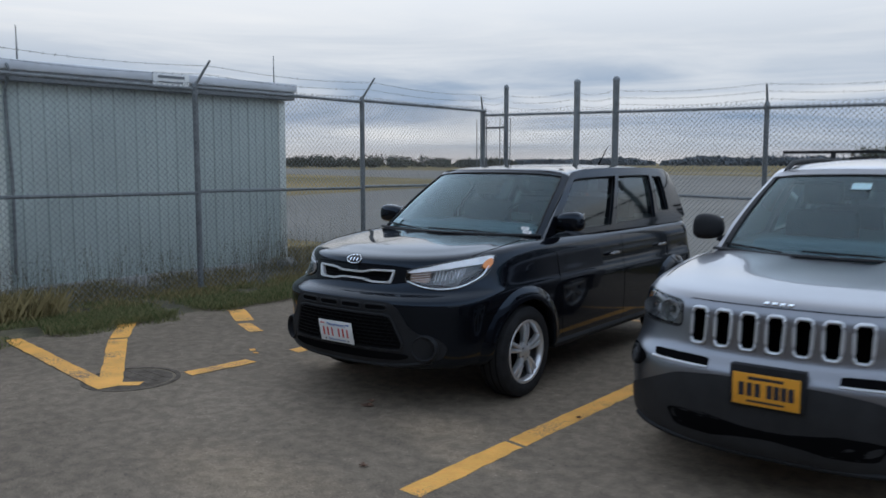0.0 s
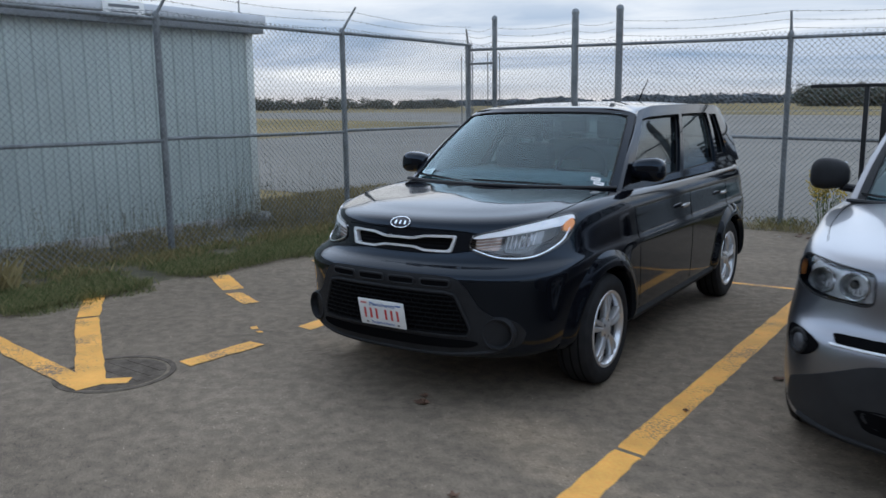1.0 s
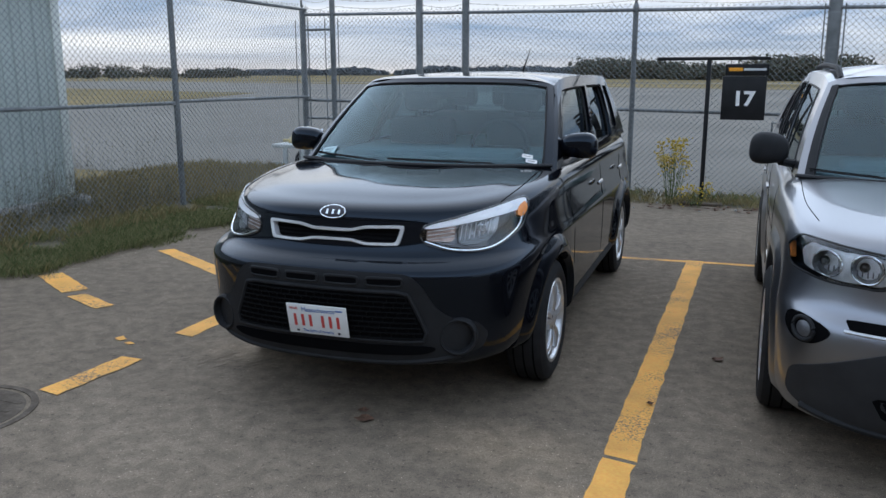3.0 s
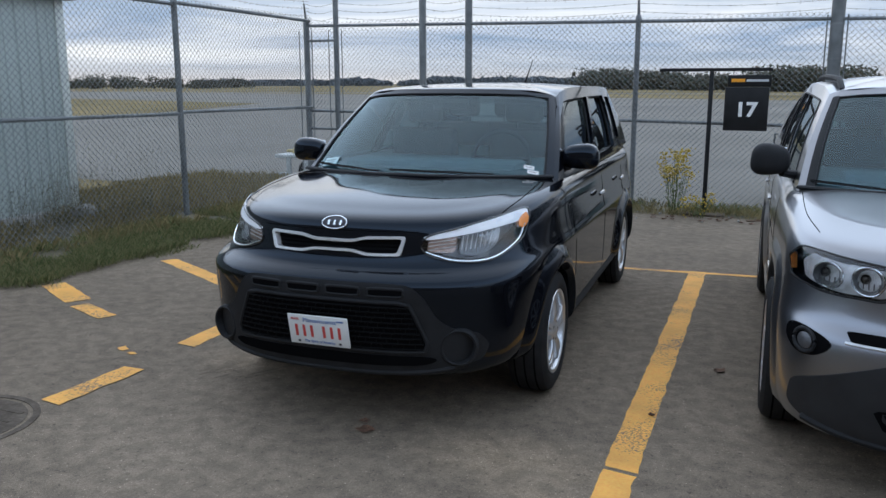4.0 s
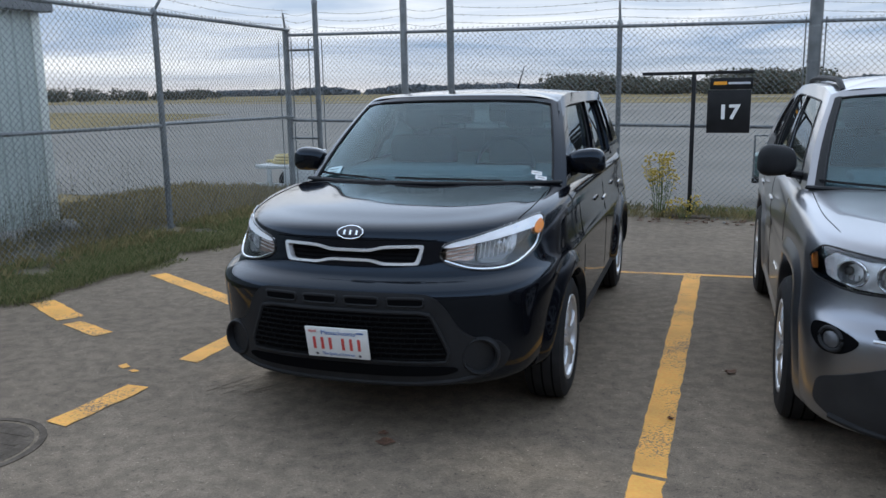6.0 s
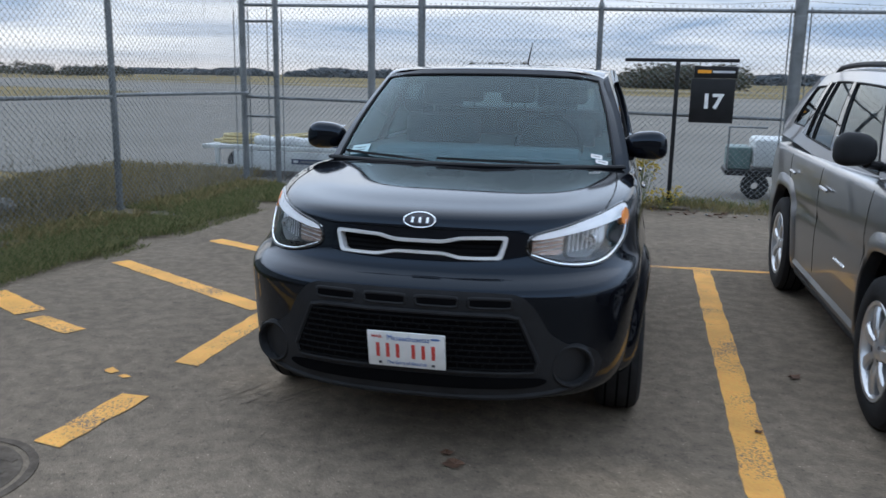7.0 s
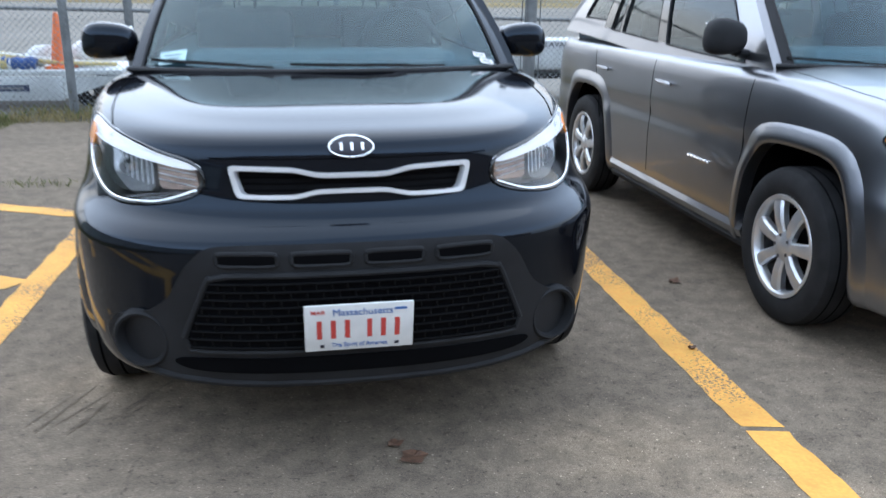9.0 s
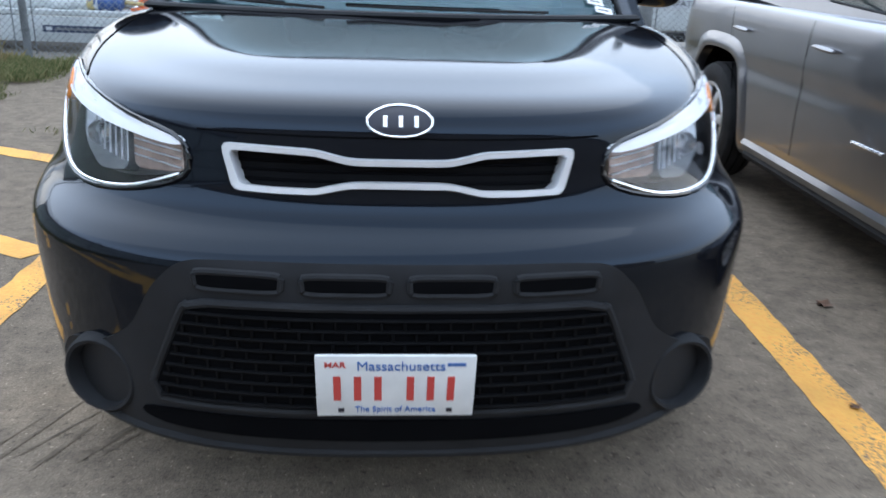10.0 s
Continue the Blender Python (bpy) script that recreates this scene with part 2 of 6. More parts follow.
M = dict(
    asphalt=asphalt_mat(),
    apron=mat("concrete_apron", (0.198, 0.183, 0.158), 0.95, vary=0.14, scale=0.12, bump=0.15, bscale=9, spec=0.1),
    field=mat("dry_airfield_grass", (0.15, 0.12, 0.052), 0.95, vary=0.25, scale=0.05, bump=0.3, bscale=2, color2=(0.27, 0.205, 0.10), spec=0.05),
    soil=mat("verge_soil", (0.10, 0.088, 0.05), 0.95, vary=0.4, scale=2.5, bump=0.7, bscale=50, color2=(0.17, 0.14, 0.085)),
    yellow=paint_mat("worn_yellow_paint", (0.84, 0.41, 0.085), (0.18, 0.13, 0.09)),
    galv=mat("galvanised_steel", (0.185, 0.198, 0.203), 0.5, 0.55, vary=0.2, scale=6, bump=0.1, bscale=120, spread=0.1),
    wire=mat("galvanised_wire", (0.22, 0.235, 0.245), 0.5, 0.4, vary=0.15, scale=3),
    shed=mat("pale_green_sheet_steel", (0.41, 0.465, 0.435), 0.5, vary=0.08, scale=1.2, bump=0.05, bscale=30),
    shed_lt=mat("pale_door_steel", (0.60, 0.63, 0.58), 0.5, vary=0.08, scale=1.2, bump=0.05, bscale=30),
    trim=mat("grey_white_trim", (0.56, 0.58, 0.61), 0.45, vary=0.08, scale=3),
    trim_dk=mat("grey_gutter", (0.16, 0.17, 0.18), 0.5, vary=0.1, scale=3),
    concrete=mat("slab_concrete", (0.4, 0.39, 0.37), 0.9, vary=0.2, scale=4, bump=0.3, bscale=40),
    black=mat("black_car_paint", (0.0048, 0.0052, 0.0072), 0.07, 0.0, vary=0.1, scale=3, coat=0.24, rough_vary=0.15, spec=0.24),
    silver=mat("silver_grey_car_paint", (0.24, 0.245, 0.264), 0.30, 0.95, vary=0.04, scale=3, coat=0.75, bump=0.02, bscale=900),
    plastic=mat("textured_black_plastic", (0.019, 0.0195, 0.021), 0.6, vary=0.15, scale=10, bump=0.12, bscale=500, spec=0.16),
    greyplastic=mat("dark_grey_plastic", (0.026, 0.026, 0.027), 0.6, vary=0.15, scale=10, bump=0.12, bscale=500, spec=0.2),
    # black for seams and small parts, deep enough to paint shade in cavities
    dark=mat("black_plastic_and_cavity_shade", (0.005, 0.005, 0.0055), 0.7, vary=0.1, scale=8, spec=0.0),
    meshbar=mat("black_mesh_plastic", (0.005, 0.005, 0.0055), 0.55, vary=0.1, scale=10, spec=0.06),
    gloss=mat("gloss_black_trim", (0.006, 0.006, 0.007), 0.08, vary=0.05, scale=8, coat=0.6),
    rubber=mat("tyre_rubber", (0.018, 0.018, 0.019), 0.75, vary=0.25, scale=12, bump=0.1, bscale=150, spec=0.2),
    alloy=mat("silver_alloy", (0.66, 0.67, 0.685), 0.32, 0.75, vary=0.08, scale=10),
    chrome=mat("chrome", (0.90, 0.905, 0.91), 0.16, 1.0, vary=0.02, scale=10),
    bright=mat("satin_bright_trim", (0.86, 0.87, 0.885), 0.26, 0.55, vary=0.03, scale=10),
    silverband=mat("satin_white_lamp_band", (0.88, 0.89, 0.91), 0.3, 0.0, vary=0.03, scale=10),
    reflector=mat("lamp_reflector", (0.76, 0.77, 0.79), 0.3, 0.4, vary=0.15, scale=30, bump=0.3, bscale=90),
    lampdark=mat("lamp_housing", (0.10, 0.10, 0.105), 0.3, 0.4, vary=0.2, scale=20, spec=0.5),
    lampsilver=mat("silvered_lamp_bowl", (0.46, 0.475, 0.49), 0.25, 0.6, vary=0.15, scale=40, bump=0.25, bscale=120),
    amber=mat("amber_lens", (0.85, 0.28, 0.06), 0.2, vary=0.1, scale=20, coat=0.5),
    peach=mat("pale_turn_lamp", (0.55, 0.40, 0.33), 0.25, 0.5, vary=0.2, scale=30, bump=0.4, bscale=60),
    cabin=mat("grey_cabin_trim", (0.13, 0.17, 0.185), 0.8, vary=0.15, scale=12, bump=0.1, bscale=200, spec=0.2),
    seat=mat("dark_seat_cloth", (0.055, 0.06, 0.064), 0.9, vary=0.2, scale=20, bump=0.2, bscale=300, spec=0.1),
    white=mat("white_paint", (0.78, 0.78, 0.76), 0.5, vary=0.05, scale=10),
    plate=mat("white_plate", (0.72, 0.72, 0.70), 0.4, vary=0.06, scale=15),
    plate_y=mat("amber_yellow_plate", (0.75, 0.33, 0.03), 0.4, vary=0.06, scale=15),
    red=mat("red_ink", (0.55, 0.06, 0.05), 0.5, vary=0.05, scale=15),
    blue=mat("blue_ink", (0.05, 0.14, 0.38), 0.5, vary=0.05, scale=15),
    navy=mat("navy_label", (0.025, 0.04, 0.09), 0.5, vary=0.05, scale=15),
    teal=mat("pale_teal_sticker", (0.42, 0.60, 0.62), 0.5, vary=0.1, scale=30),
    ink=mat("dark_ink", (0.02, 0.02, 0.03), 0.5, vary=0.05, scale=15),
    signblack=mat("black_sign_panel", (0.012, 0.012, 0.013), 0.5, vary=0.2, scale=8, spec=0.25),
    orange=mat("orange_ink", (0.85, 0.35, 0.02), 0.5, vary=0.05, scale=15),
    cone=mat("orange_cone_plastic", (0.75, 0.17, 0.05), 0.6, vary=0.12, scale=8),
    cart=mat("white_cart_steel", (0.55, 0.58, 0.58), 0.5, vary=0.12, scale=3, bump=0.1, bscale=30),
    strap=mat("yellow_hose", (0.50, 0.40, 0.17), 0.6, vary=0.15, scale=10),
    sack=mat("white_sheeting", (0.68, 0.70, 0.70), 0.7, vary=0.1, scale=10, bump=0.2, bscale=20),
    bluebag=mat("blue_canvas", (0.04, 0.09, 0.25), 0.8, vary=0.15, scale=10),
    greencart=mat("green_grey_machine_paint", (0.10, 0.17, 0.16), 0.5, vary=0.2, scale=6),
    # tone of the added rear block, set by the reflections it gives
    brick=mat("reflection_block_brown", (0.23, 0.185, 0.15), 0.85, vary=0.2, scale=2, bump=0.3, bscale=20),
    scuff=mat("rubbed_asphalt", (0.172, 0.136, 0.10), 0.9, vary=0.3, scale=20, bump=0.4, bscale=90, spec=0.1),
    iron=mat("rusty_cast_iron", (0.115, 0.093, 0.072), 0.9, 0.0, vary=0.3, scale=9, bump=0.5, bscale=60, spec=0.15),
    rust=mat("dead_leaf_brown", (0.13, 0.068, 0.04), 0.8, vary=0.3, scale=40),
    stone=mat("grey_stone", (0.25, 0.24, 0.22), 0.9, vary=0.3, scale=20, bump=0.4, bscale=60),
    grass=island_mat("verge_grass_blades", (0.075, 0.105, 0.034), (0.27, 0.245, 0.115)),
    straw=island_mat("straw_grass_blades", (0.16, 0.13, 0.055), (0.34, 0.27, 0.13)),
    weed=island_mat("dark_weed_leaves", (0.05, 0.05, 0.03), (0.16, 0.14, 0.08)),
    bloom=island_mat("goldenrod_bloom", (0.36, 0.25, 0.04), (0.52, 0.38, 0.07)),
    leafgreen=island_mat("green_stem_leaves", (0.06, 0.09, 0.03), (0.14, 0.16, 0.06)),
    trees=island_mat("far_tree_foliage", (0.06, 0.078, 0.058), (0.13, 0.108, 0.078)),
    # pale blue-grey leaves: distance haze is mixed into the colour
    trees_far=island_mat("haze_tinted_foliage", (0.10, 0.125, 0.15), (0.15, 0.16, 0.165)),
    windscreen=glass_mat("windscreen_glass", (0.66, 0.93, 1.0), 0.92),
    tinted=glass_mat("tinted_side_glass", (0.6, 0.68, 0.7), 0.45),
    lens=glass_mat("clear_lamp_lens", (1, 1, 1), 0.93),
)


# ---------------------------------------------------------------- mesh helpers
def finish(bm, angle=35):
    bmesh.ops.recalc_face_normals(bm, faces=bm.faces)
    for f in bm.faces:
        f.smooth = True
    lim = radians(angle)
    for e in bm.edges:
        e.smooth = len(e.link_faces) == 2 and e.calc_face_angle(0) < lim


def mesh_of(name, bm, material, angle=35):
    finish(bm, angle)
    me = bpy.data.meshes.new(name)
    bm.to_mesh(me)
    bm.free()
    for m in (material if isinstance(material, (list, tuple)) else [material]):
        me.materials.append(m)
    return me


def part(name, bm, material, parent=None, label="", angle=35):
    ob = new(name, mesh_of(name, bm, material, angle))
    if parent:
        ob.parent = parent
    if label:
        ob["label"] = label
    return ob


def thing(name, label, category, m=None, group="", kind=""):
    ob = new(name)
    ob.empty_display_size = 0.1
    if m is not None:
        ob.matrix_world = m
    return tagged(ob, label, category, group, kind)


def box(bm, x0, x1, y0, y1, z0, z1, bevel=0.0):
    r = bmesh.ops.create_cube(bm, size=1, matrix=Matrix.Translation(((x0 + x1) / 2, (y0 + y1) / 2, (z0 + z1) / 2)) @ Matrix.Diagonal((x1 - x0, y1 - y0, z1 - z0, 1)))
    if bevel:
        es = list({e for v in r["verts"] for e in v.link_edges})
        bmesh.ops.bevel(bm, geom=es, offset=bevel, segments=2, affect="EDGES", profile=0.5)
    return bm


def boxes(*dims, bevel=0.0):
    bm = bmesh.new()
    for d in dims:
        box(bm, *d, bevel=bevel)
    return bm


def tube(bm, pts, r, sides=8, closed=False, squash=1.0, caps=True):
    """A round bar along a line of points."""
    pts = [Vector(p) for p in pts]
    n = len(pts)
    rows, up = [], Vector((0, 0, 1))
    for i, p in enumerate(pts):
        a = pts[(i - 1) % n] if closed or i else p
        b = pts[(i + 1) % n] if closed or i < n - 1 else p
        d = (b - a).normalized()
        ref = up if abs(d.dot(up)) < 0.97 else Vector((0, 1, 0))
        s = d.cross(ref).normalized()
        t = s.cross(d)
        ri = r[i] if isinstance(r, (list, tuple)) else r
        rows.append([bm.verts.new(p + s * (ri * math.cos(k * math.tau / sides)) + t * (ri * squash * math.sin(k * math.tau / sides))) for k in range(sides)])
    for i in range(n if closed else n - 1):
        A, B = rows[i], rows[(i + 1) % n]
        for k in range(sides):
            bm.faces.new((A[k], A[(k + 1) % sides], B[(k + 1) % sides], B[k]))
    if caps and not closed:
        bm.faces.new(rows[0])
        bm.faces.new(rows[-1][::-1])
    return bm


def bar(*a, **k):
    return tube(bmesh.new(), *a, **k)


def lathe(bm, profile, seg=40, axis="z", closed=False):
    """Turn (radius, height) pairs about an axis."""
    rows = []
    for r, h in profile:
        row = []
        for k in range(seg):
            c, s = r * math.cos(k * math.tau / seg), r * math.sin(k * math.tau / seg)
            row.append(bm.verts.new((c, s, h) if axis == "z" else (h, c, s) if axis == "x" else (c, h, s)))
        rows.append(row)
    for A, B in zip(rows, rows[1:] + ([rows[0]] if closed else [])):
        for k in range(seg):
            bm.faces.new((A[k], A[(k + 1) % seg], B[(k + 1) % seg], B[k]))
    return bm


def smooth_loop(pts, k=6, closed=True):
    """A Catmull-Rom line through the points."""
    P = [Vector(p) for p in pts]
    n, out = len(P), []
    for i in range(n if closed else n - 1):
        p0, p1 = P[(i - 1) % n] if closed or i else P[0], P[i]
        p2 = P[(i + 1) % n]
        p3 = P[(i + 2) % n] if closed or i < n - 2 else P[-1]
        for j in range(k):
            t = j / k
            out.append(0.5 * (2 * p1 + (p2 - p0) * t + (2 * p0 - 5 * p1 + 4 * p2 - p3) * t * t + (3 * p1 - p0 - 3 * p2 + p3) * t ** 3))
    if not closed:
        out.append(P[-1])
    return out


def rounded(pts, r=0.25, k=4):
    """A closed polygon with its corners rounded: r is the share of each side that is cut."""
    P, out = [Vector(p) for p in pts], []
    n = len(P)
    for i in range(n):
        a, b, c = P[i - 1], P[i], P[(i + 1) % n]
        s, e = b + (a - b) * r, b + (c - b) * r
        for j in range(k + 1):
            t = j / k
            out.append((1 - t) ** 2 * s + 2 * t * (1 - t) * b + t * t * e)
    return out


def text_mesh(body, size, name, bold=0.0):
    cu = bpy.data.curves.new(name, "FONT")
    cu.body, cu.size, cu.align_x, cu.align_y, cu.extrude = body, size, "CENTER", "CENTER", 0.0012
    cu.offset = size * bold
    ob = new(name, cu)
    me = bpy.data.meshes.new_from_object(ob.evaluated_get(bpy.context.evaluated_depsgraph_get()))
    bpy.data.objects.remove(ob)
    bpy.data.curves.remove(cu)
    return me


def lettering(name, body, size, material, parent, m, wide=1.0, bold=0.0):
    me = text_mesh(body, size, name, bold)
    me.materials.clear()
    me.materials.append(material)
    ob = new(name, me)
    ob.parent = parent
    ob.matrix_basis = m @ Matrix.Diagonal((wide, 1, 1, 1))
    return ob


def smooth(t):
    t = min(1, max(0, t))
    return t * t * (3 - 2 * t)
# bluish sky sheen put into the black paint's specular colour
M["black"].node_tree.nodes["Principled BSDF"].inputs["Specular Tint"].default_value = (0.45, 0.7, 1.0, 1)


# ---------------------------------------------------------------- ground
def sheet(name, corners, z, material, label, category, kind="structure", cells=1):
    bm = bmesh.new()
    if cells == 1:
        bm.faces.new([bm.verts.new((x, y, z)) for x, y in corners])
    else:
        (x0, y0), (x1, y1) = corners
        bmesh.ops.create_grid(bm, x_segments=cells, y_segments=cells, size=0.5, matrix=Matrix.Translation(((x0 + x1) / 2, (y0 + y1) / 2, z)) @ Matrix.Diagonal((x1 - x0, y1 - y0, 1, 1)))
    return tagged(part(name, bm, material), label, category, kind=kind)


FENCE_X, FENCE_Y = -8.8, 11.6
sheet("ground", [(-1500, -600), (1500, -600), (1500, 2400), (-1500, 2400)], -0.03, M["field"], "dry tan and green airfield grass reaching the horizon", "ground")
sheet("apron_pavement", [(-400, 11.45), (80, 11.45), (80, 76), (-2, 86), (-60, 112), (-400, 215)], -0.018, M["apron"], "grey weathered concrete airfield apron behind the fence", "pavement")
sheet("grass_island", [(-33, 26), (-37.5, 43.5), (-44, 60), (-62, 66), (-170, 104), (-190, 40)], -0.010, M["field"], "dry tan grass island in the apron", "ground")
sheet("taxiway_pavement", [(-400, 130), (300, 128), (300, 136), (-400, 139)], -0.015, M["apron"], "pale distant taxiway strip across the grass", "pavement")
sheet("parking_pavement", [(-8.1, -9), (9, -9), (9, 11.2), (-8.0, 11.2)], 0.0, M["asphalt"], "worn dark grey asphalt of the parking lot", "pavement")


def verge(name, x0, x1, y0, y1, label, rise=0.1):
    """A low uneven bank of soil."""
    bm = bmesh.new()
    nx, ny = max(6, int((x1 - x0) / 0.12)), max(6, int((y1 - y0) / 0.12))
    rows = []
    for j in range(ny + 1):
        row = []
        for i in range(nx + 1):
            x, y = x0 + (x1 - x0) * i / nx, y0 + (y1 - y0) * j / ny
            edge = min(1, min(i, nx - i, j, ny - j) / 3)
            if i == nx or j == 0 and nx > ny:
                w = 0.26 * noise.noise((x * 1.1, y * 1.1, 5)) + 0.09 * noise.noise((x * 5, y * 5, 2))
                x, y = (x + w * (i == nx), y + w * (j == 0 and nx > ny))
            row.append(bm.verts.new((x, y, -0.012 + edge * (rise + 0.035 * noise.noise((x * 2, y * 2, 0)) + 0.02 * noise.noise((x * 9, y * 9, 3))))))
        rows.append(row)
    for a, b in zip(rows, rows[1:]):
        for i in range(nx):
            bm.faces.new((a[i], a[i + 1], b[i + 1], b[i]))
    return tagged(part(name, bm, M["soil"], angle=180), label, "verge", kind="structure")


verge("verge_west", -10.0, -7.65, -3.0, 11.5, "grassy soil verge along the side fence", 0.05)
verge("verge_north", -7.9, 6.0, 11.05, 11.95, "weedy soil strip under the chain link fence", 0.03)


def blades(name, n, area, height, width, material, label, lean=0.35, z=0.02, clump=0.0):
    """Loose grass: single bent blades scattered over a strip."""
    rnd = random.Random(len(name) * 7 + n)
    vs, fs = [], []
    x0, x1, y0, y1 = area
    while len(fs) < n:
        x, y = rnd.uniform(x0, x1), rnd.uniform(y0, y1)
        if clump and noise.noise((x * 1.7, y * 1.7, 9.0)) < clump - rnd.random() * 0.5:
            continue
        h, a = height * rnd.uniform(0.35, 1.1), rnd.uniform(0, math.tau)
        w, l = width * rnd.uniform(0.6, 1.3), rnd.uniform(0.1, lean) * h
        c, s = math.cos(a), math.sin(a)
        lx, ly = l * math.cos(a * 3.1), l * math.sin(a * 3.1)
        k = len(vs)
        vs += [(x - c * w, y - s * w, z), (x + c * w, y + s * w, z), (x + c * w * 0.6 + lx * 0.4, y + s * w * 0.6 + ly * 0.4, z + h * 0.6), (x + lx, y + ly, z + h)]
        fs.append((k, k + 1, k + 2, k + 3))
    me = bpy.data.meshes.new(name)
    me.from_pydata(vs, [], fs)
    me.materials.append(material)
    return tagged(new(name, me), label, "grass", kind="stuff")


blades("verge_grass", 80000, (-8.85, -7.55, 0.5, 11.3), 0.085, 0.003, M["grass"], "short green and yellowing grass on the side verge", 0.9, z=0.02, clump=0.12)
blades("verge_edge_tufts", 9000, (-7.95, -7.42, 0.5, 11.3), 0.05, 0.003, M["grass"], "sparse grass tufts creeping over the asphalt edge", 1.0, z=0.0, clump=0.32)
blades("asphalt_tufts", 110, (-6.8, -5.9, 7.88, 8.08), 0.05, 0.003, M["grass"], "small grass tufts growing through the asphalt", 1.0, z=0.0, clump=0.35)
blades("verge_grass_dry", 16000, (-10.4, -8.2, 0.5, 11.4), 0.14, 0.003, M["straw"], "dry straw coloured grass at the side fence foot", 0.8, z=0.02, clump=0.1)
def weeds(name, n, area, height, label):
    """Thin seeding stalks with small leaves and seed heads."""
    rnd = random.Random(n)
    vs, fs = [], []

    def quad(a, b, c, d):
        k = len(vs)
        vs.extend((tuple(a), tuple(b), tuple(c), tuple(d)))
        fs.append((k, k + 1, k + 2, k + 3))

    for _ in range(n):
        x, y = rnd.uniform(*area[:2]), rnd.uniform(*area[2:])
        if noise.noise((x * 1.1, y * 1.1, 4.0)) < rnd.uniform(-0.35, 0.3):
            continue
        h = height * rnd.uniform(0.3, 1.15)
        top = Vector((x + rnd.gauss(0, 0.12) * h, y + rnd.gauss(0, 0.12) * h, h))
        foot = Vector((x, y, 0.0))
        w = Vector((0.0, 0.0016, 0))
        quad(foot - w, foot + w, top + w * 0.5, top - w * 0.5)
        for _ in range(12):
            c = foot.lerp(top, rnd.uniform(0.1, 1.0))
            d = Vector((rnd.uniform(-1, 1), rnd.uniform(-1, 1), rnd.uniform(-0.2, 0.9))).normalized()
            e = d.cross(Vector((0.3, 0.2, 1))).normalized() * rnd.uniform(0.003, 0.006)
            L = rnd.uniform(0.015, 0.05)
            quad(c, c + d * L * 0.5 + e, c + d * L, c + d * L * 0.5 - e)
    me = bpy.data.meshes.new(name)
    me.from_pydata(vs, [], fs)
    me.materials.append(M["weed"])
    return tagged(new(name, me), label, "weeds", kind="stuff")


weeds("verge_weeds", 1500, (-9.9, -8.72, 1.0, 8.6), 0.6, "tall dark seeding weeds along the shed wall")
weeds("corner_weeds", 260, (-9.9, -8.9, 7.2, 8.9), 0.9, "tall dark weeds at the shed corner")
weeds("fence_weeds", 420, (-7.7, 2.5, 11.2, 11.8), 0.3, "low seeding weeds under the fence")
blades("verge_grass_tall", 3000, (-8.8, -8.25, 1.0, 3.9), 0.34, 0.0016, M["straw"], "tall yellowing grass clump at the fence", 0.7, z=0.0)
blades("field_grass_near", 16000, (-11.5, -8.95, 7.9, 12.3), 0.2, 0.003, M["straw"], "brown grass patch beyond the side fence", 0.7, z=-0.01)
blades("fence_foot_grass", 7000, (-7.7, 3.0, 11.1, 11.85), 0.11, 0.003, M["straw"], "dry grass tufts under the chain link fence", 0.9, z=0.0, clump=0.05)
blades("fence_foot_weeds", 2500, (-7.7, 3.0, 11.25, 11.8), 0.15, 0.004, M["grass"], "low green weeds under the chain link fence", 0.7, z=0.0, clump=0.15)


# ---------------------------------------------------------------- painted lines
LAID = []


def stripe(a, b, width, name="painted_line", label="worn yellow painted parking line on asphalt", ragged=0.012):
    """One painted stroke with a slightly ragged outline; later strokes lie on earlier ones."""
    LAID.append(name)
    lift = 0.002 + 0.0003 * len(LAID)
    a, b = Vector((*a, 0)), Vector((*b, 0))
    d = (b - a).normalized()
    s = Vector((-d.y, d.x, 0)) * width / 2
    n = max(3, int((b - a).length / 0.05))
    bm, rows = bmesh.new(), []
    for i in range(n + 1):
        p = a + (b - a) * i / n
        w1, w2 = (ragged * noise.noise((p.x * 9 + k, p.y * 9, k)) for k in (1, 4))
        e = d * (0.03 * noise.noise((p.x * 3, p.y * 3, 8)) if i in (0, n) else 0)
        rows.append((bm.verts.new(p + s * (1 + w1 / width * 2) + e + Vector((0, 0, lift))), bm.verts.new(p - s * (1 + w2 / width * 2) - e + Vector((0, 0, lift)))))
    for (p, q), (r, t) in zip(rows, rows[1:]):
        bm.faces.new((p, q, t, r))
    return tagged(part(name, bm, M["yellow"]), label, "road marking", kind="structure")


# between the two cars, in two lengths, and the cross line at its head
stripe((-2.545, 3.955), (-2.665, 8.0), 0.145)
stripe((-2.505, 3.0), (-2.545, 3.925), 0.145)
stripe((-4.9, 7.74), (2.4, 8.42), 0.07)
# hatching beside the black car
stripe((-5.42, 4.60), (-5.50, 6.93), 0.15)
stripe((-7.30, 6.60), (-5.55, 5.70), 0.15)
stripe((-7.05, 7.66), (-5.5, 7.02), 0.15)
stripe((-7.52, 5.47), (-6.90, 5.15), 0.19)
stripe((-6.80, 5.06), (-6.36, 4.90), 0.13)
stripe((-5.76, 4.42), (-5.69, 4.38), 0.05, "paint_fleck", "small worn fleck of yellow paint", 0.03)
stripe((-5.64, 4.345), (-5.59, 4.325), 0.04, "paint_fleck", "small worn fleck of yellow paint", 0.03)
stripe((-5.42, 3.56), (-5.40, 4.14), 0.15)
stripe((-7.74, 4.30), (-7.08, 3.86), 0.17)
stripe((-7.04, 3.83), (-5.56, 3.0), 0.17)
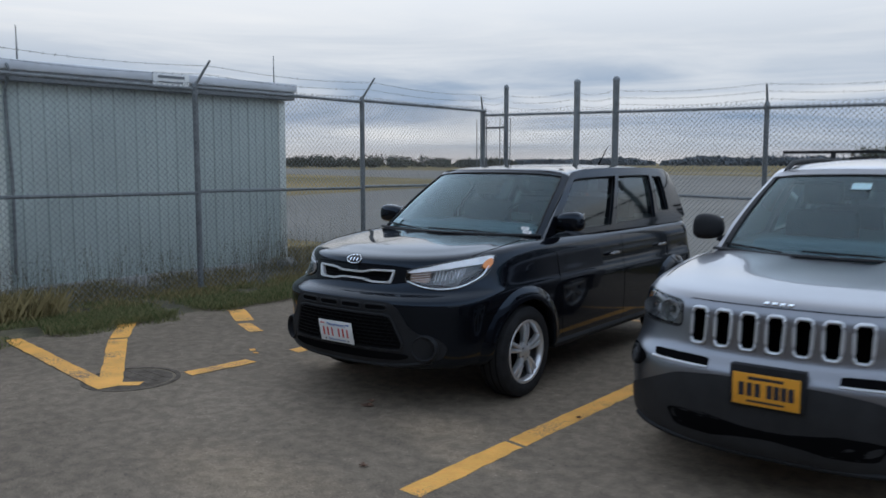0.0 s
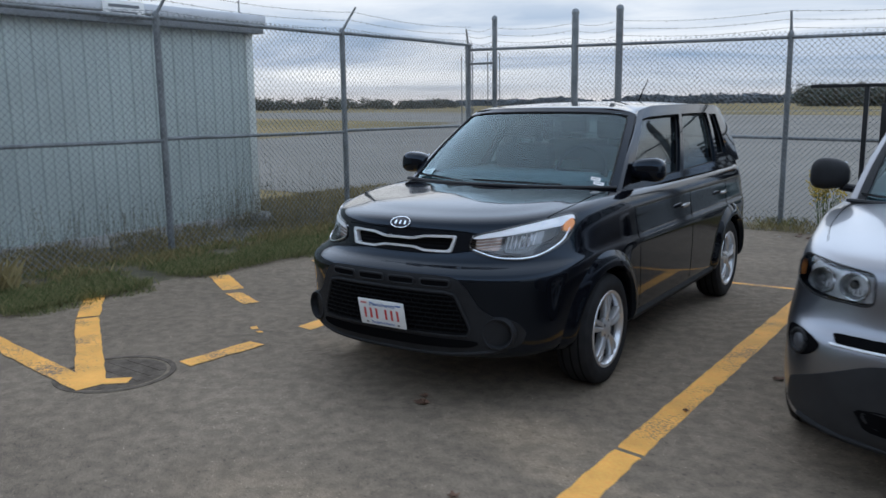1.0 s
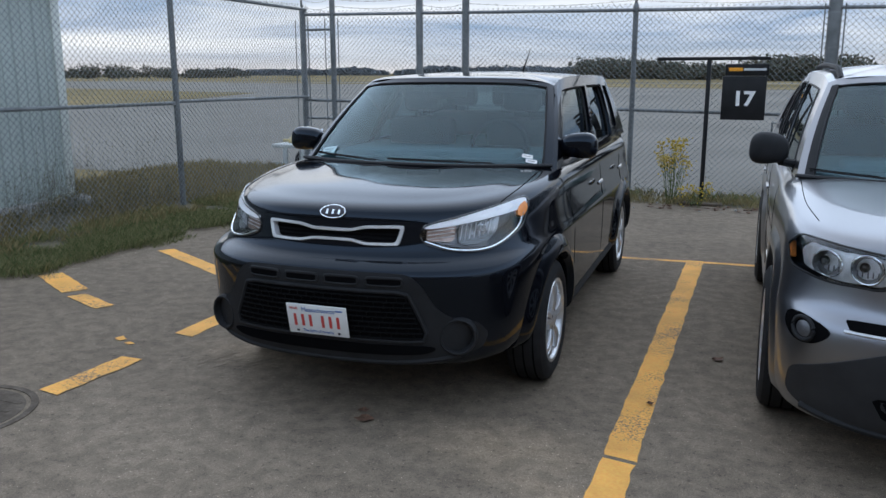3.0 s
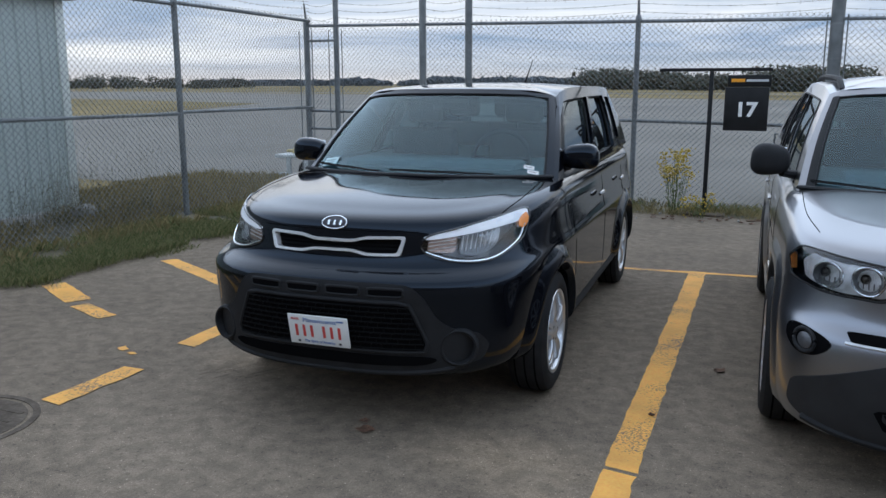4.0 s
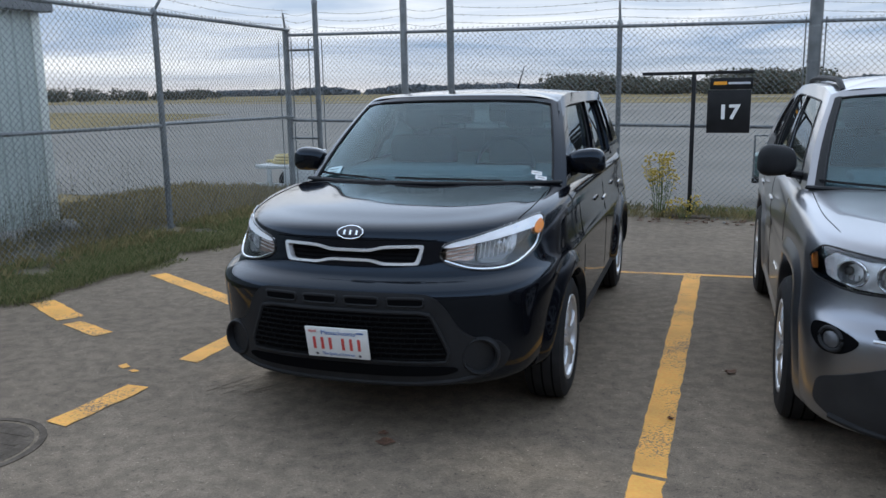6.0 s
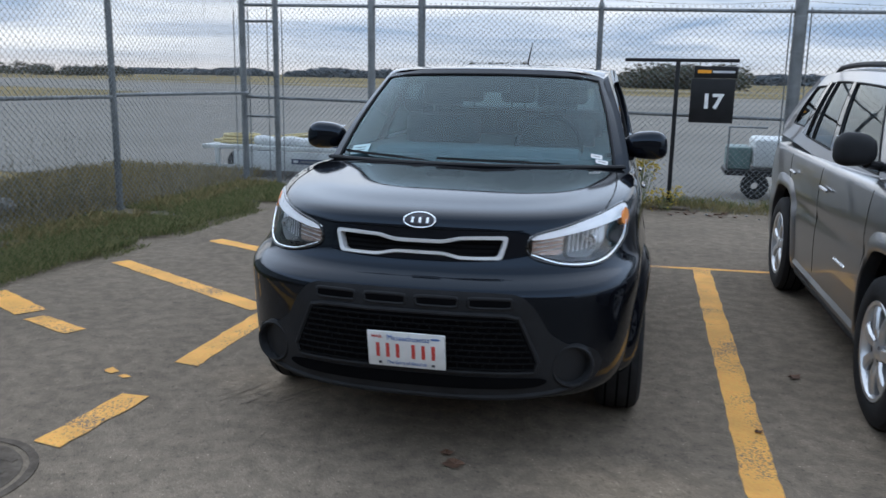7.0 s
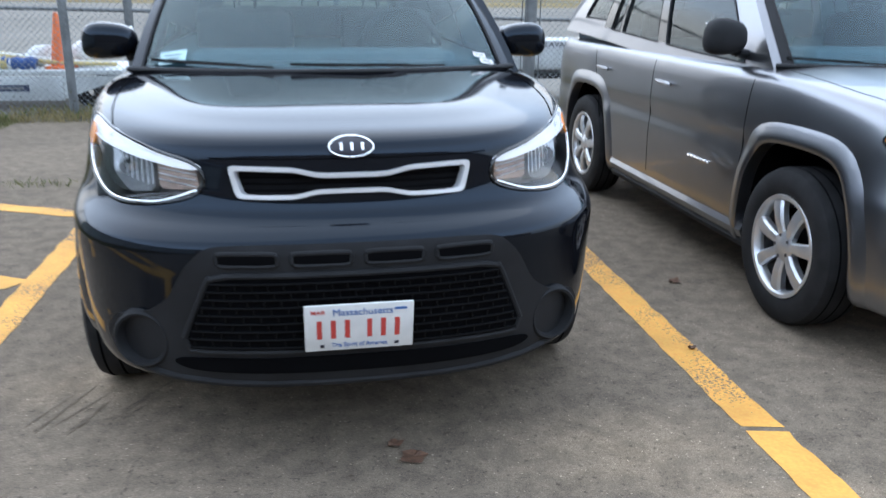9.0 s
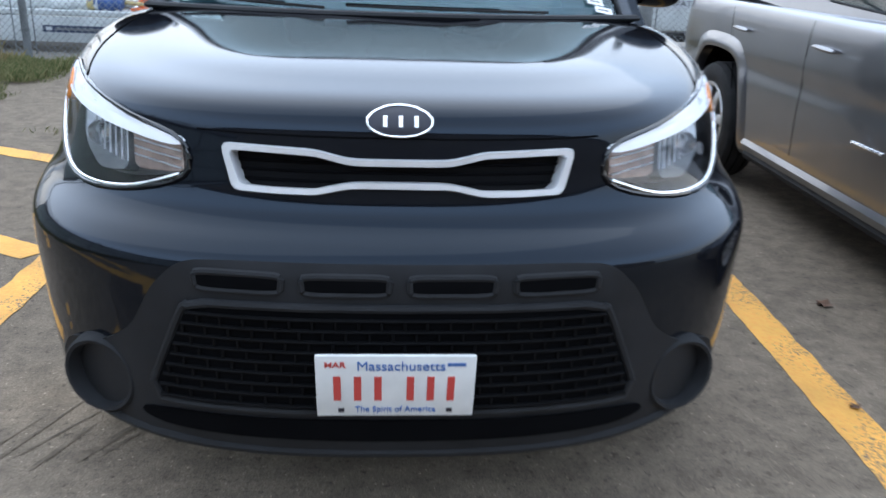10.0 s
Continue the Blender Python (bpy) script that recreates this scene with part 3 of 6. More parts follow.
stripe((-5.62, 2.98), (-5.42, 3.17), 0.10)
stripe((-8.3, 3.22), (-5.5, 2.95), 0.15)

# tyre scuffs beside the black car's wheel
scuff, rnd = bmesh.new(), random.Random(12)
for k in range(8):
    x, y, a, n = -5.02 + 0.045 * k + rnd.uniform(-0.02, 0.02), 4.22 + rnd.uniform(-0.05, 0.05), radians(66 + rnd.uniform(-8, 8)), rnd.uniform(0.2, 0.4)
    c, d, w = math.cos(a), math.sin(a), rnd.uniform(0.004, 0.009)
    scuff.faces.new([scuff.verts.new(p) for p in ((x - d * w, y + c * w, 0.0022), (x + d * w, y - c * w, 0.0022), (x + c * n + d * w * 0.3, y + d * n - c * w * 0.3, 0.0022), (x + c * n - d * w * 0.3, y + d * n + c * w * 0.3, 0.0022))])
tagged(part("tyre_scuffs", scuff, M["scuff"]), "faint dark tyre scuffs on the asphalt", "marks", kind="stuff")

# manhole
mh = thing("manhole_cover", "round rusty iron manhole cover set in asphalt", "manhole", pose(-5.62, 3.20, -0.003))
bm = lathe(bmesh.new(), [(0.0, 0.006), (0.30, 0.006), (0.305, 0.0), (0.32, 0.0)], 48)
part("lid", bm, M["iron"], mh)
part("ring", lathe(bmesh.new(), [(0.325, -0.01), (0.325, 0.0075), (0.36, 0.0075), (0.362, -0.01)], 48, closed=True), M["iron"], mh)
for k in range(5):
    part("rib", boxes((-0.25 + 0.03 * abs(k - 2), 0.25 - 0.03 * abs(k - 2), -0.2 + 0.1 * k - 0.012, -0.2 + 0.1 * k + 0.012, 0.005, 0.0085)), M["iron"], mh)


# ---------------------------------------------------------------- chain link fence
def wires(name, length, z0, z1, parent, pitch=0.071, r=0.003):
    """The woven diamonds of one bay: two families of slanting wires, in a plane of local x and z."""
    vs, fs = [], []
    h = z1 - z0
    for sgn in (1, -1):
        k = -h
        while k < length:
            a, b = max(0.0, -k), min(h, length - k)
            if b - a > 0.02:
                pts = [(k + a, a), (k + b, b)]
                if sgn < 0:
                    pts = [(length - p, q) for p, q in pts]
                i = len(vs)
                for p, q in pts:
                    for m_ in range(3):
                        g = m_ * math.tau / 3
                        vs.append((p + r * 1.2 * math.cos(g), 0.0015 * sgn + r * math.sin(g), z0 + q))
                fs += [(i, i + 1, i + 4, i + 3), (i + 1, i + 2, i + 5, i + 4), (i + 2, i, i + 3, i + 5)]
            k += pitch
    me = bpy.data.meshes.new(name)
    me.from_pydata(vs, [], fs)
    me.materials.append(M["wire"])
    ob = new(name, me)
    ob.parent = parent
    return tagged(ob, kind="stuff")


def barbed(parent, p, q, r=0.0022):
    """A sagging strand of barbed wire with its barbs."""
    p, q = Vector(p), Vector(q)
    n = 14
    pts = [p.lerp(q, i / n) - Vector((0, 0, 0.05 * math.sin(math.pi * i / n))) for i in range(n + 1)]
    bm = bar(pts, r, 4)
    rnd = random.Random(int(abs(p.x * 100 + p.z * 37 + q.y * 11)))
    L = (q - p).length
    for i in range(int(L / 0.13)):
        c = p.lerp(q, (i + 0.5) * 0.13 / L) - Vector((0, 0, 0.05 * math.sin(math.pi * (i + 0.5) * 0.13 / L)))
        for _ in range(2):
            d = Vector((rnd.uniform(-1, 1), rnd.uniform(-1, 1), rnd.uniform(-1, 1))).normalized() * 0.02
            tube(bm, [c - d, c + d], 0.0016, 3)
    part("barbed_wire", bm, M["wire"], parent)


def post(parent, p, top, r, arm=None):
    bm = bar([(*p, -0.02), (*p, top)], r, 14)
    lathe_top = [(r * 1.12, top - 0.03), (r * 1.12, top), (r * 0.8, top + 0.03), (0.004, top + 0.045)]
    b2 = lathe(bmesh.new(), lathe_top, 14)
    bmesh.ops.translate(b2, verts=b2.verts, vec=(*p, 0))
    ob = part("post", bm, M["galv"], parent)
    part("cap", b2, M["galv"], ob)
    if arm:
        part("barb_arm", bar([(*p, top), (p[0] + arm[0], p[1] + arm[1], top + arm[2])], [0.02, 0.014], 6), M["galv"], ob)
    return ob


def ties(parent, p, zs, r):
    """Tension bands round a post, with the stretcher bar beside it."""
    for z in zs:
        b = lathe(bmesh.new(), [(r + 0.001, z - 0.012), (r + 0.006, z - 0.012), (r + 0.006, z + 0.012), (r + 0.001, z + 0.012)], 12, closed=True)
        bmesh.ops.translate(b, verts=b.verts, vec=(*p, 0))
        part("tension_band", b, M["galv"], parent)


# front fence along y
fence_n = thing("chain_link_fence_north", "galvanised chain link fence with barbed wire above", "fence", pose(0, 0, 0))
NORTH = [(-8.86, 2.62, 0.045), (-8.35, 2.93, 0.04), (-6.94, 2.93, 0.05), (-6.24, 2.93, 0.05), (-3.92, 2.50, 0.034), (-1.62, 3.05, 0.075), (0.75, 2.45, 0.034), (3.1, 2.45, 0.034), (5.5, 2.45, 0.034)]


def rail_z(x):
    return 2.44 - 0.016 * (x + 6.9)


for x, top, r in NORTH:
    arm = (0.0, -0.05, 0.27) if r in (0.034, 0.045) else None
    post(fence_n, (x, FENCE_Y), top if r > 0.045 or r == 0.04 else rail_z(x) + 0.05, r, arm)
for (xa, _, _), (xb, _, _) in zip(NORTH, NORTH[1:]):
    za, zb = rail_z(xa), rail_z(xb)
    y = FENCE_Y - 0.005
    part("top_rail", bar([(xa, y, za), (xb, y, zb)], 0.022, 8), M["galv"], fence_n)
    part("middle_rail", bar([(xa, y, za - 1.25), (xb, y, zb - 1.25)], 0.021, 8), M["galv"], fence_n)
    w = wires("chain_link_mesh", xb - xa, 0.04, (za + zb) / 2 + 0.06, fence_n)
    w.matrix_basis = pose(xa, FENCE_Y - 0.045, 0)
    for k in range(3):
        barbed(fence_n, (xa, FENCE_Y - 0.01 - 0.02 * k, za + 0.12 + 0.1 * k), (xb, FENCE_Y - 0.01 - 0.02 * k, zb + 0.12 + 0.1 * k))
for x, r in ((-8.86, 0.045), (-8.35, 0.04), (-1.62, 0.075)):
    for dx in (-0.11, 0.11):
        part("tension_bar", bar([(x + dx, FENCE_Y - 0.03, 0.05), (x + dx, FENCE_Y - 0.03, 2.4)], 0.008, 6), M["galv"], fence_n)
    ties(fence_n, (x, FENCE_Y), (0.3, 0.7, 1.1, 1.5, 1.9, 2.3), r)

for z in (0.95, 2.25):
    part("brace_rail", bar([(-8.86, FENCE_Y - 0.005, z), (-8.35, FENCE_Y - 0.005, z)], 0.018, 8), M["galv"], fence_n)

# side fence along x
fence_w = thing("chain_link_fence_west", "galvanised chain link fence with angled barbed wire arms", "fence", pose(0, 0, 0))
WEST = [-2.7, 0.15, 3.0, 5.84, 8.64, 11.6]
for y in WEST[:-1]:
    post(fence_w, (FENCE_X, y), 2.58, 0.036, (0.13, 0.14, 0.31))
for ya, yb in zip(WEST, WEST[1:]):
    part("top_rail", bar([(FENCE_X, ya, 2.56), (FENCE_X, yb, 2.54)], 0.022, 8), M["galv"], fence_w)
    part("middle_rail", bar([(FENCE_X, ya, 1.29), (FENCE_X, yb, 1.27)], 0.021, 8), M["galv"], fence_w)
    w = wires("chain_link_mesh", yb - ya, 0.04, 2.60, fence_w)
    w.matrix_basis = pose(FENCE_X + 0.04, ya, 0, 0, 0, 90)
    for k in range(3):
        o = 0.045 + 0.042 * k
        barbed(fence_w, (FENCE_X + o, ya + o, 2.62 + 0.1 * k), (FENCE_X + o * (yb < 11), yb + o * (yb < 11), 2.62 + 0.1 * k))


# ---------------------------------------------------------------- shed
SX, SY0, SY1, ST = -10.2, -4.0, 8.26, 2.665
shed = thing("storage_shed", "pale green ribbed sheet steel storage shed behind the fence", "shed", pose(0, 0, 0))
bm = bmesh.new()


def ribbed(bm, p, q, z0, z1, rib=0.30, depth=0.022):
    """A ribbed steel sheet from p to q (plan), seen from its right hand side."""
    p, q = Vector((*p, 0)), Vector((*q, 0))
    d = (q - p).normalized()
    nrm = Vector((d.y, -d.x, 0))
    L, s, prof = (q - p).length, 0.0, [(0.0, 0.0)]
    while s < L:
        for a, o in ((0.10, 0), (0.115, 1), (0.145, 1), (0.16, 0), (0.24, 0), (0.25, 0.45), (0.27, 0.45), (0.28, 0)):
            if s + a < L:
                prof.append((s + a, o * depth))
        s += rib
    prof.append((L, 0.0))
    prev = None
    for s, o in prof:
        c = p + d * s + nrm * o
        cur = (bm.verts.new((c.x, c.y, z0)), bm.verts.new((c.x, c.y, z1)))
        if prev:
            bm.faces.new((prev[0], cur[0], cur[1], prev[1]))
        prev = cur
    return bm


part("long_wall", ribbed(bmesh.new(), (SX, 4.2), (SX, SY1), 0.12, ST), M["shed"], shed, angle=20)
part("door_wall", ribbed(bmesh.new(), (SX, SY0), (SX, 4.13), 0.12, ST), M["shed_lt"], shed, angle=20)
part("end_wall", ribbed(bmesh.new(), (SX, SY1), (SX - 3.0, SY1), 0.12, ST), M["shed"], shed, angle=20)
part("core", boxes((SX - 3.0, SX - 0.03, SY0, SY1 - 0.03, 0.1, ST)), M["shed"], shed)
part("corner_trim", boxes((SX - 0.05, SX + 0.03, SY1 - 0.09, SY1 + 0.03, 0.1, ST), bevel=0.006), M["shed_lt"], shed)
part("base_slab", boxes((SX - 3.1, SX + 0.05, SY0, SY1 + 0.08, -0.05, 0.12), bevel=0.01), M["concrete"], shed)
part("fascia", boxes((SX - 0.02, SX + 0.20, SY0, SY1 + 0.15, ST + 0.06, ST + 0.19), bevel=0.03), M["trim"], shed)
part("gutter", boxes((SX - 0.02, SX + 0.16, SY0, SY1 + 0.13, ST - 0.06, ST + 0.06), bevel=0.015), M["trim_dk"], shed)
part("roof", boxes((SX - 3.15, SX - 0.02, SY0, SY1 + 0.14, ST, ST + 0.17), bevel=0.02), M["trim"], shed)
part("downpipe", bar(smooth_loop([(SX + 0.07, 4.16, 0.3), (SX + 0.06, 4.18, 1.4), (SX + 0.07, 4.14, 2.4), (SX + 0.22, 4.14, 2.72), (SX + 0.1, 4.1, 2.85)], 5, False), 0.02, 8), M["galv"], shed)
plq = part("maker_sign", boxes((SX + 0.205, SX + 0.225, 5.96, 6.50, ST + 0.0, ST + 0.19), bevel=0.004), M["white"], shed, "white sign plate with dark bars")
part("bar", boxes((SX + 0.226, SX + 0.229, 6.03, 6.43, ST + 0.11, ST + 0.145)), M["trim_dk"], plq)
part("bar", boxes((SX + 0.226, SX + 0.229, 6.06, 6.40, ST + 0.05, ST + 0.068)), M["trim_dk"], plq)
for y in (4.35, 8.15):
    part("lightning_rod", bar([(SX - 0.05, y, ST + 0.15), (SX - 0.05, y, ST + 0.62)], [0.012, 0.005], 6), M["galv"], shed)
# boulder at the shed's corner
bm = bmesh.new()
bmesh.ops.create_icosphere(bm, subdivisions=3, radius=0.16, matrix=pose(-9.75, 7.95, 0.12))
for v in bm.verts:
    v.co += (v.co - Vector((-9.75, 7.95, 0.1))) * 0.35 * noise.noise(v.co * 7)
    v.co.z = 0.1 + (v.co.z - 0.1) * 0.55
tagged(part("boulder", bm, M["stone"], angle=60), "pale grey boulder beside the shed corner", "stone")


# ---------------------------------------------------------------- far country
def tree_belt(name, n, xr, yr, hr, material, label, seed, size=0.5):
    """A far wood: every tree a trunk and a crown of many loose leaf clumps."""
    rnd = random.Random(seed)
    vs, fs = [], []
    for _ in range(n):
        u = rnd.random()
        x = xr[0] + (xr[1] - xr[0]) * u
        y = yr[0] + (yr[1] - yr[0]) * u + rnd.uniform(-12, 12)
        h = rnd.uniform(*hr) * (0.75 + 0.5 * noise.noise((x * 0.03, y * 0.03, seed)))
        w = h * rnd.uniform(0.55, 1.25)
        k = len(vs)
        t = 0.05 * h
        vs += [(x - t, y, 0), (x + t, y, 0), (x + t * 0.4, y, h * 0.7), (x - t * 0.4, y, h * 0.7)]
        fs.append((k, k + 1, k + 2, k + 3))
        for _ in range(170):
            a, e, rr = rnd.uniform(0, math.tau), rnd.uniform(-0.9, 1), rnd.random() ** 0.4
            c = Vector((x + w * rr * math.cos(a) * math.sqrt(1 - e * e * 0.8), y + w * rr * math.sin(a) * 0.6, h * 0.48 + h * 0.5 * e * rr))
            k = len(vs)
            s = size * rnd.uniform(0.5, 1.2)
            for _ in range(4):
                vs.append(tuple(c + Vector((rnd.uniform(-s, s), rnd.uniform(-s, s), rnd.uniform(-s, s) * 0.8))))
            fs += [(k, k + 1, k + 2), (k, k + 2, k + 3), (k, k + 1, k + 3)]
    me = bpy.data.meshes.new(name)
    me.from_pydata(vs, [], fs)
    me.materials.append(material)
    return tagged(new(name, me), label, "trees", kind="stuff")


tree_belt("woods_right", 190, (-56, 8), (235, 165), (4.1, 7.0), M["trees"], "dark autumn woods beyond the airfield", 3)
tree_belt("woods_left", 95, (-262, -180), (196, 234), (2.6, 6.0), M["trees"], "dark scattered trees beyond the airfield", 5)
# horizon belt, its haze carried by the leaf colour alone
tree_belt("woods_far", 420, (-420, 260), (520, 430), (4.5, 6), M["trees_far"], "low distant woods on the horizon, haze painted into the leaves", 8, 1.6)
# unseen block and trees, added behind the camera to darken what the cars mirror
back = thing("rear_reflection_block", "plain brown block added unseen behind the lot to darken reflections", "building", pose(0, -9.5, 0))
part("wall", boxes((-26, 26, -8, 0, 0, 6.2), bevel=0.02), M["brick"], back)
part("roof", boxes((-26.3, 26.3, -8.3, 0.4, 6.2, 6.5), bevel=0.03), M["trim_dk"], back)
tree_belt("woods_back", 120, (-90, 90), (-60, -60), (9, 14), M["trees"], "dark trees added unseen behind the lot for reflections", 11, 1.0)


# ---------------------------------------------------------------- cars
from mathutils.bvhtree import BVHTree


def catmull_rows(rows, k):
    """Key rows of numbers, drawn smooth into k steps each."""
    A = np.array(rows, float)
    out = []
    for i in range(len(A) - 1):
        p0, p1, p2, p3 = A[max(i - 1, 0)], A[i], A[i + 1], A[min(i + 2, len(A) - 1)]
        m1, m2 = (p2 - p0) / 2, (p3 - p1) / 2
        for j in range(k):
            t = j / k
            out.append((2 * t ** 3 - 3 * t * t + 1) * p1 + (t ** 3 - 2 * t * t + t) * m1 + (-2 * t ** 3 + 3 * t * t) * p2 + (t ** 3 - t * t) * m2)
    out.append(A[-1])
    return out


def plan_ring(w, yf, yr, depth, power, z_front, z_side, widen, z_ramp, rear_depth=0.2):
    """One level of a car body: a rounded plan outline whose height climbs from nose to doors."""
    pts = []
    nf, ns, nb = 56, 44, 24
    for i in range(nf + 1):
        a = math.pi * (1 - i / nf)
        c, s = math.cos(a), math.sin(a)
        pts.append((w * math.copysign(abs(c) ** (2 / power), c), yf + depth * (1 - abs(s) ** (2 / power))))
    for i in range(1, ns):
        pts.append((w, yf + depth + (yr - rear_depth - yf - depth) * i / ns))
    for i in range(nb + 1):
        a = math.pi * i / nb
        c, s = math.cos(a), math.sin(a)
        pts.append((w * math.copysign(abs(c) ** 0.6, c), yr - rear_depth * (1 - abs(s) ** 0.6)))
    for i in range(1, ns):
        pts.append((-w, yr - rear_depth + (yf + depth - yr + rear_depth) * i / ns))
    res = []
    for x, y in pts:
        x *= 1 + widen * smooth((y - 0.45) / 0.9)
        res.append(Vector((x, y, z_front + (z_side - z_front) * smooth((y - yf) / max(0.3, z_ramp - yf)))))
    return res


class Body:
    """The shell of a car, and the means to lay things on it."""

    def __init__(self, rows, z_ramp, k=4):
        bm = bmesh.new()
        rings = [[bm.verts.new(p) for p in plan_ring(*r, z_ramp)] for r in catmull_rows(rows, k)]
        n = len(rings[0])
        for A, B in zip(rings, rings[1:]):
            for i in range(n):
                bm.faces.new((A[i], A[(i + 1) % n], B[(i + 1) % n], B[i]))
        bm.faces.new(rings[0][::-1])
        bm.faces.new(rings[-1])
        bmesh.ops.recalc_face_normals(bm, faces=bm.faces)
        self.bm = bm
        self.tree = BVHTree.FromBMesh(bm)

    def at(self, axis, a, b):
        """The place and outward normal met from the front ("y"), from above ("z") or from a side ("+x", "-x")."""
        o, d = {"y": ((a, -3, b), (0, 1, 0)), "z": ((a, b, 4), (0, 0, -1)), "+x": ((3, a, b), (-1, 0, 0)), "-x": ((-3, a, b), (1, 0, 0))}[axis]
        hit, nrm, _, _ = self.tree.ray_cast(Vector(o), Vector(d))
        if hit is None:
            hit, nrm, _, _ = self.tree.find_nearest(Vector(o) + Vector(d) * 2.5)
        return hit, (nrm if nrm.dot(Vector(d)) < 0 else -nrm)

    def line(self, axis, pts, off=0.0):
        out = []
        for p in pts:
            h, n = self.at(axis, p[0], p[1])
            out.append(h + n * off)
        return out

    def patch(self, axis, outline, off, rim=0.01, steps=6, dome=0.0):
        """A skin laid on the body inside an outline, standing off it, with a rim that goes back in."""
        outline = [Vector((p[0], p[1])) for p in outline]
        c = sum(outline, Vector((0, 0))) / len(outline)
        bm, rows = bmesh.new(), []
        for s in range(steps):
            f = 1 - s / steps
            row = []
            for p in outline:
                q = c + (p - c) * f
                h, n = self.at(axis, q.x, q.y)
                row.append(bm.verts.new(h + n * (off + dome * (1 - f * f))))
            rows.append(row)
        h, n = self.at(axis, c.x, c.y)
        mid = bm.verts.new(h + n * (off + dome))
        back = []
        for p in outline:
            h, n = self.at(axis, p.x, p.y)
            back.append(bm.verts.new(h + n * (off - rim)))
        rows.insert(0, back)
        m = len(outline)
        for A, B in zip(rows, rows[1:]):
            for i in range(m):
                bm.faces.new((A[i], A[(i + 1) % m], B[(i + 1) % m], B[i]))
        for i in range(m):
            bm.faces.new((rows[-1][i], rows[-1][(i + 1) % m], mid))
        return bm

    def band(self, outer, inner, proud, deep):
        """A flat raised frame between two outlines of the nose, with chamfered edges and depth."""
        bm, rows = bmesh.new(), []
        for ring, mix_, off in ((outer, 0.0, -deep), (outer, 0.0, proud * 0.5), (outer, 0.15, proud), (outer, 0.9, proud), (inner, 1.0, proud * 0.7), (inner, 1.0, -deep)):
            row = []
            for p, q in zip(outer, inner):
                x, z = p[0] + (q[0] - p[0]) * mix_, p[1] + (q[1] - p[1]) * mix_
                h, n = self.at("y", x, z)
                row.append(bm.verts.new(h + n * off))
            rows.append(row)
        m = len(outer)
        for A, B in zip(rows, rows[1:]):
            for i in range(m):
                bm.faces.new((A[i], A[(i + 1) % m], B[(i + 1) % m], B[i]))
        return bm

    def rim_bar(self, axis, outline, r, off=0.0, squash=1.0, closed=True):
        return tube(bmesh.new(), self.line(axis, outline, off), r, 8, closed, squash)

    def flare(self, axis, line, centre, proud, grow=1.3):
        """A wheel arch flare: a smooth swelling of the flank that starts at the opening's edge."""
        bm, rows = bmesh.new(), []
        for f, off in ((0.985, -0.05), (0.985, proud * 0.75), (1.0, proud), (1.05, proud), (1.0 + (grow - 1) * 0.45, proud * 0.72), (1.0 + (grow - 1) * 0.75, proud * 0.28), (grow, -0.004)):
            row = []
            for p in line:
                a, b = centre[0] + (p[0] - centre[0]) * f, centre[1] + (p[1] - centre[1]) * f
                h, n = self.at(axis, a, b)
                row.append(bm.verts.new(h + Vector((math.copysign(1, h.x), 0, 0)) * off))
            rows.append(row)
        for A, B in zip(rows, rows[1:]):
            for i in range(len(line) - 1):
                bm.faces.new((A[i], A[i + 1], B[i + 1], B[i]))
        return bm

    def cut(self, cutters, materials, name, parent):
        """The shell with openings cut out of it."""
        finish(self.bm, 40)
        me, cm = bpy.data.meshes.new(name), bpy.data.meshes.new("cutter")
        self.bm.to_mesh(me)
        bmesh.ops.recalc_face_normals(cutters, faces=cutters.faces)
        # cut faces take the second material, a black with the cavity's shade in it
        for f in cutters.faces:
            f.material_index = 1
        cutters.to_mesh(cm)
        for m in materials:
            me.materials.append(m)
            cm.materials.append(m)
        ob, co = new(name, me), new("cutter", cm)
        md = ob.modifiers.new("cut", "BOOLEAN")
        md.object, md.operation, md.solver = co, "DIFFERENCE", "EXACT"
        dg = bpy.context.evaluated_depsgraph_get()
        dg.update()
        res = bpy.data.meshes.new_from_object(ob.evaluated_get(dg))
        bpy.data.objects.remove(ob)
        bpy.data.objects.remove(co)
        bm = bmesh.new()
        bm.from_mesh(res)
        for e in bm.edges:
            e.smooth = len(e.link_faces) == 2 and e.calc_face_angle(0) < radians(32)
        bm.to_mesh(res)
        bm.free()
        out = new(name, res)
        out.parent = parent
        return out


def prism(bm, outline, y0, y1):
    """A block with an outline in x and z, from y0 to y1."""
    A = [bm.verts.new((p[0], y0, p[1])) for p in outline]
    B = [bm.verts.new((p[0], y1, p[1])) for p in outline]
    n = len(A)
    for i in range(n):
        bm.faces.new((A[i], A[(i + 1) % n], B[(i + 1) % n], B[i]))
    bm.faces.new(A[::-1])
    bm.faces.new(B)


def recess(bm, body, outline, depth):
    """A cutter for a bay that keeps an even depth behind the body's skin."""
    A = [bm.verts.new((p[0], -0.6, p[1])) for p in outline]
    B = [bm.verts.new((p[0], body.at("y", p[0], p[1])[0].y + depth, p[1])) for p in outline]
    n = len(A)
    cx, cz = sum(p[0] for p in outline) / n, sum(p[1] for p in outline) / n
    mid = bm.verts.new((cx, body.at("y", cx, cz)[0].y + depth * 1.15, cz))
    for i in range(n):
        bm.faces.new((A[i], A[(i + 1) % n], B[(i + 1) % n], B[i]))
        bm.faces.new((B[i], B[(i + 1) % n], mid))
    bm.faces.new(A[::-1])


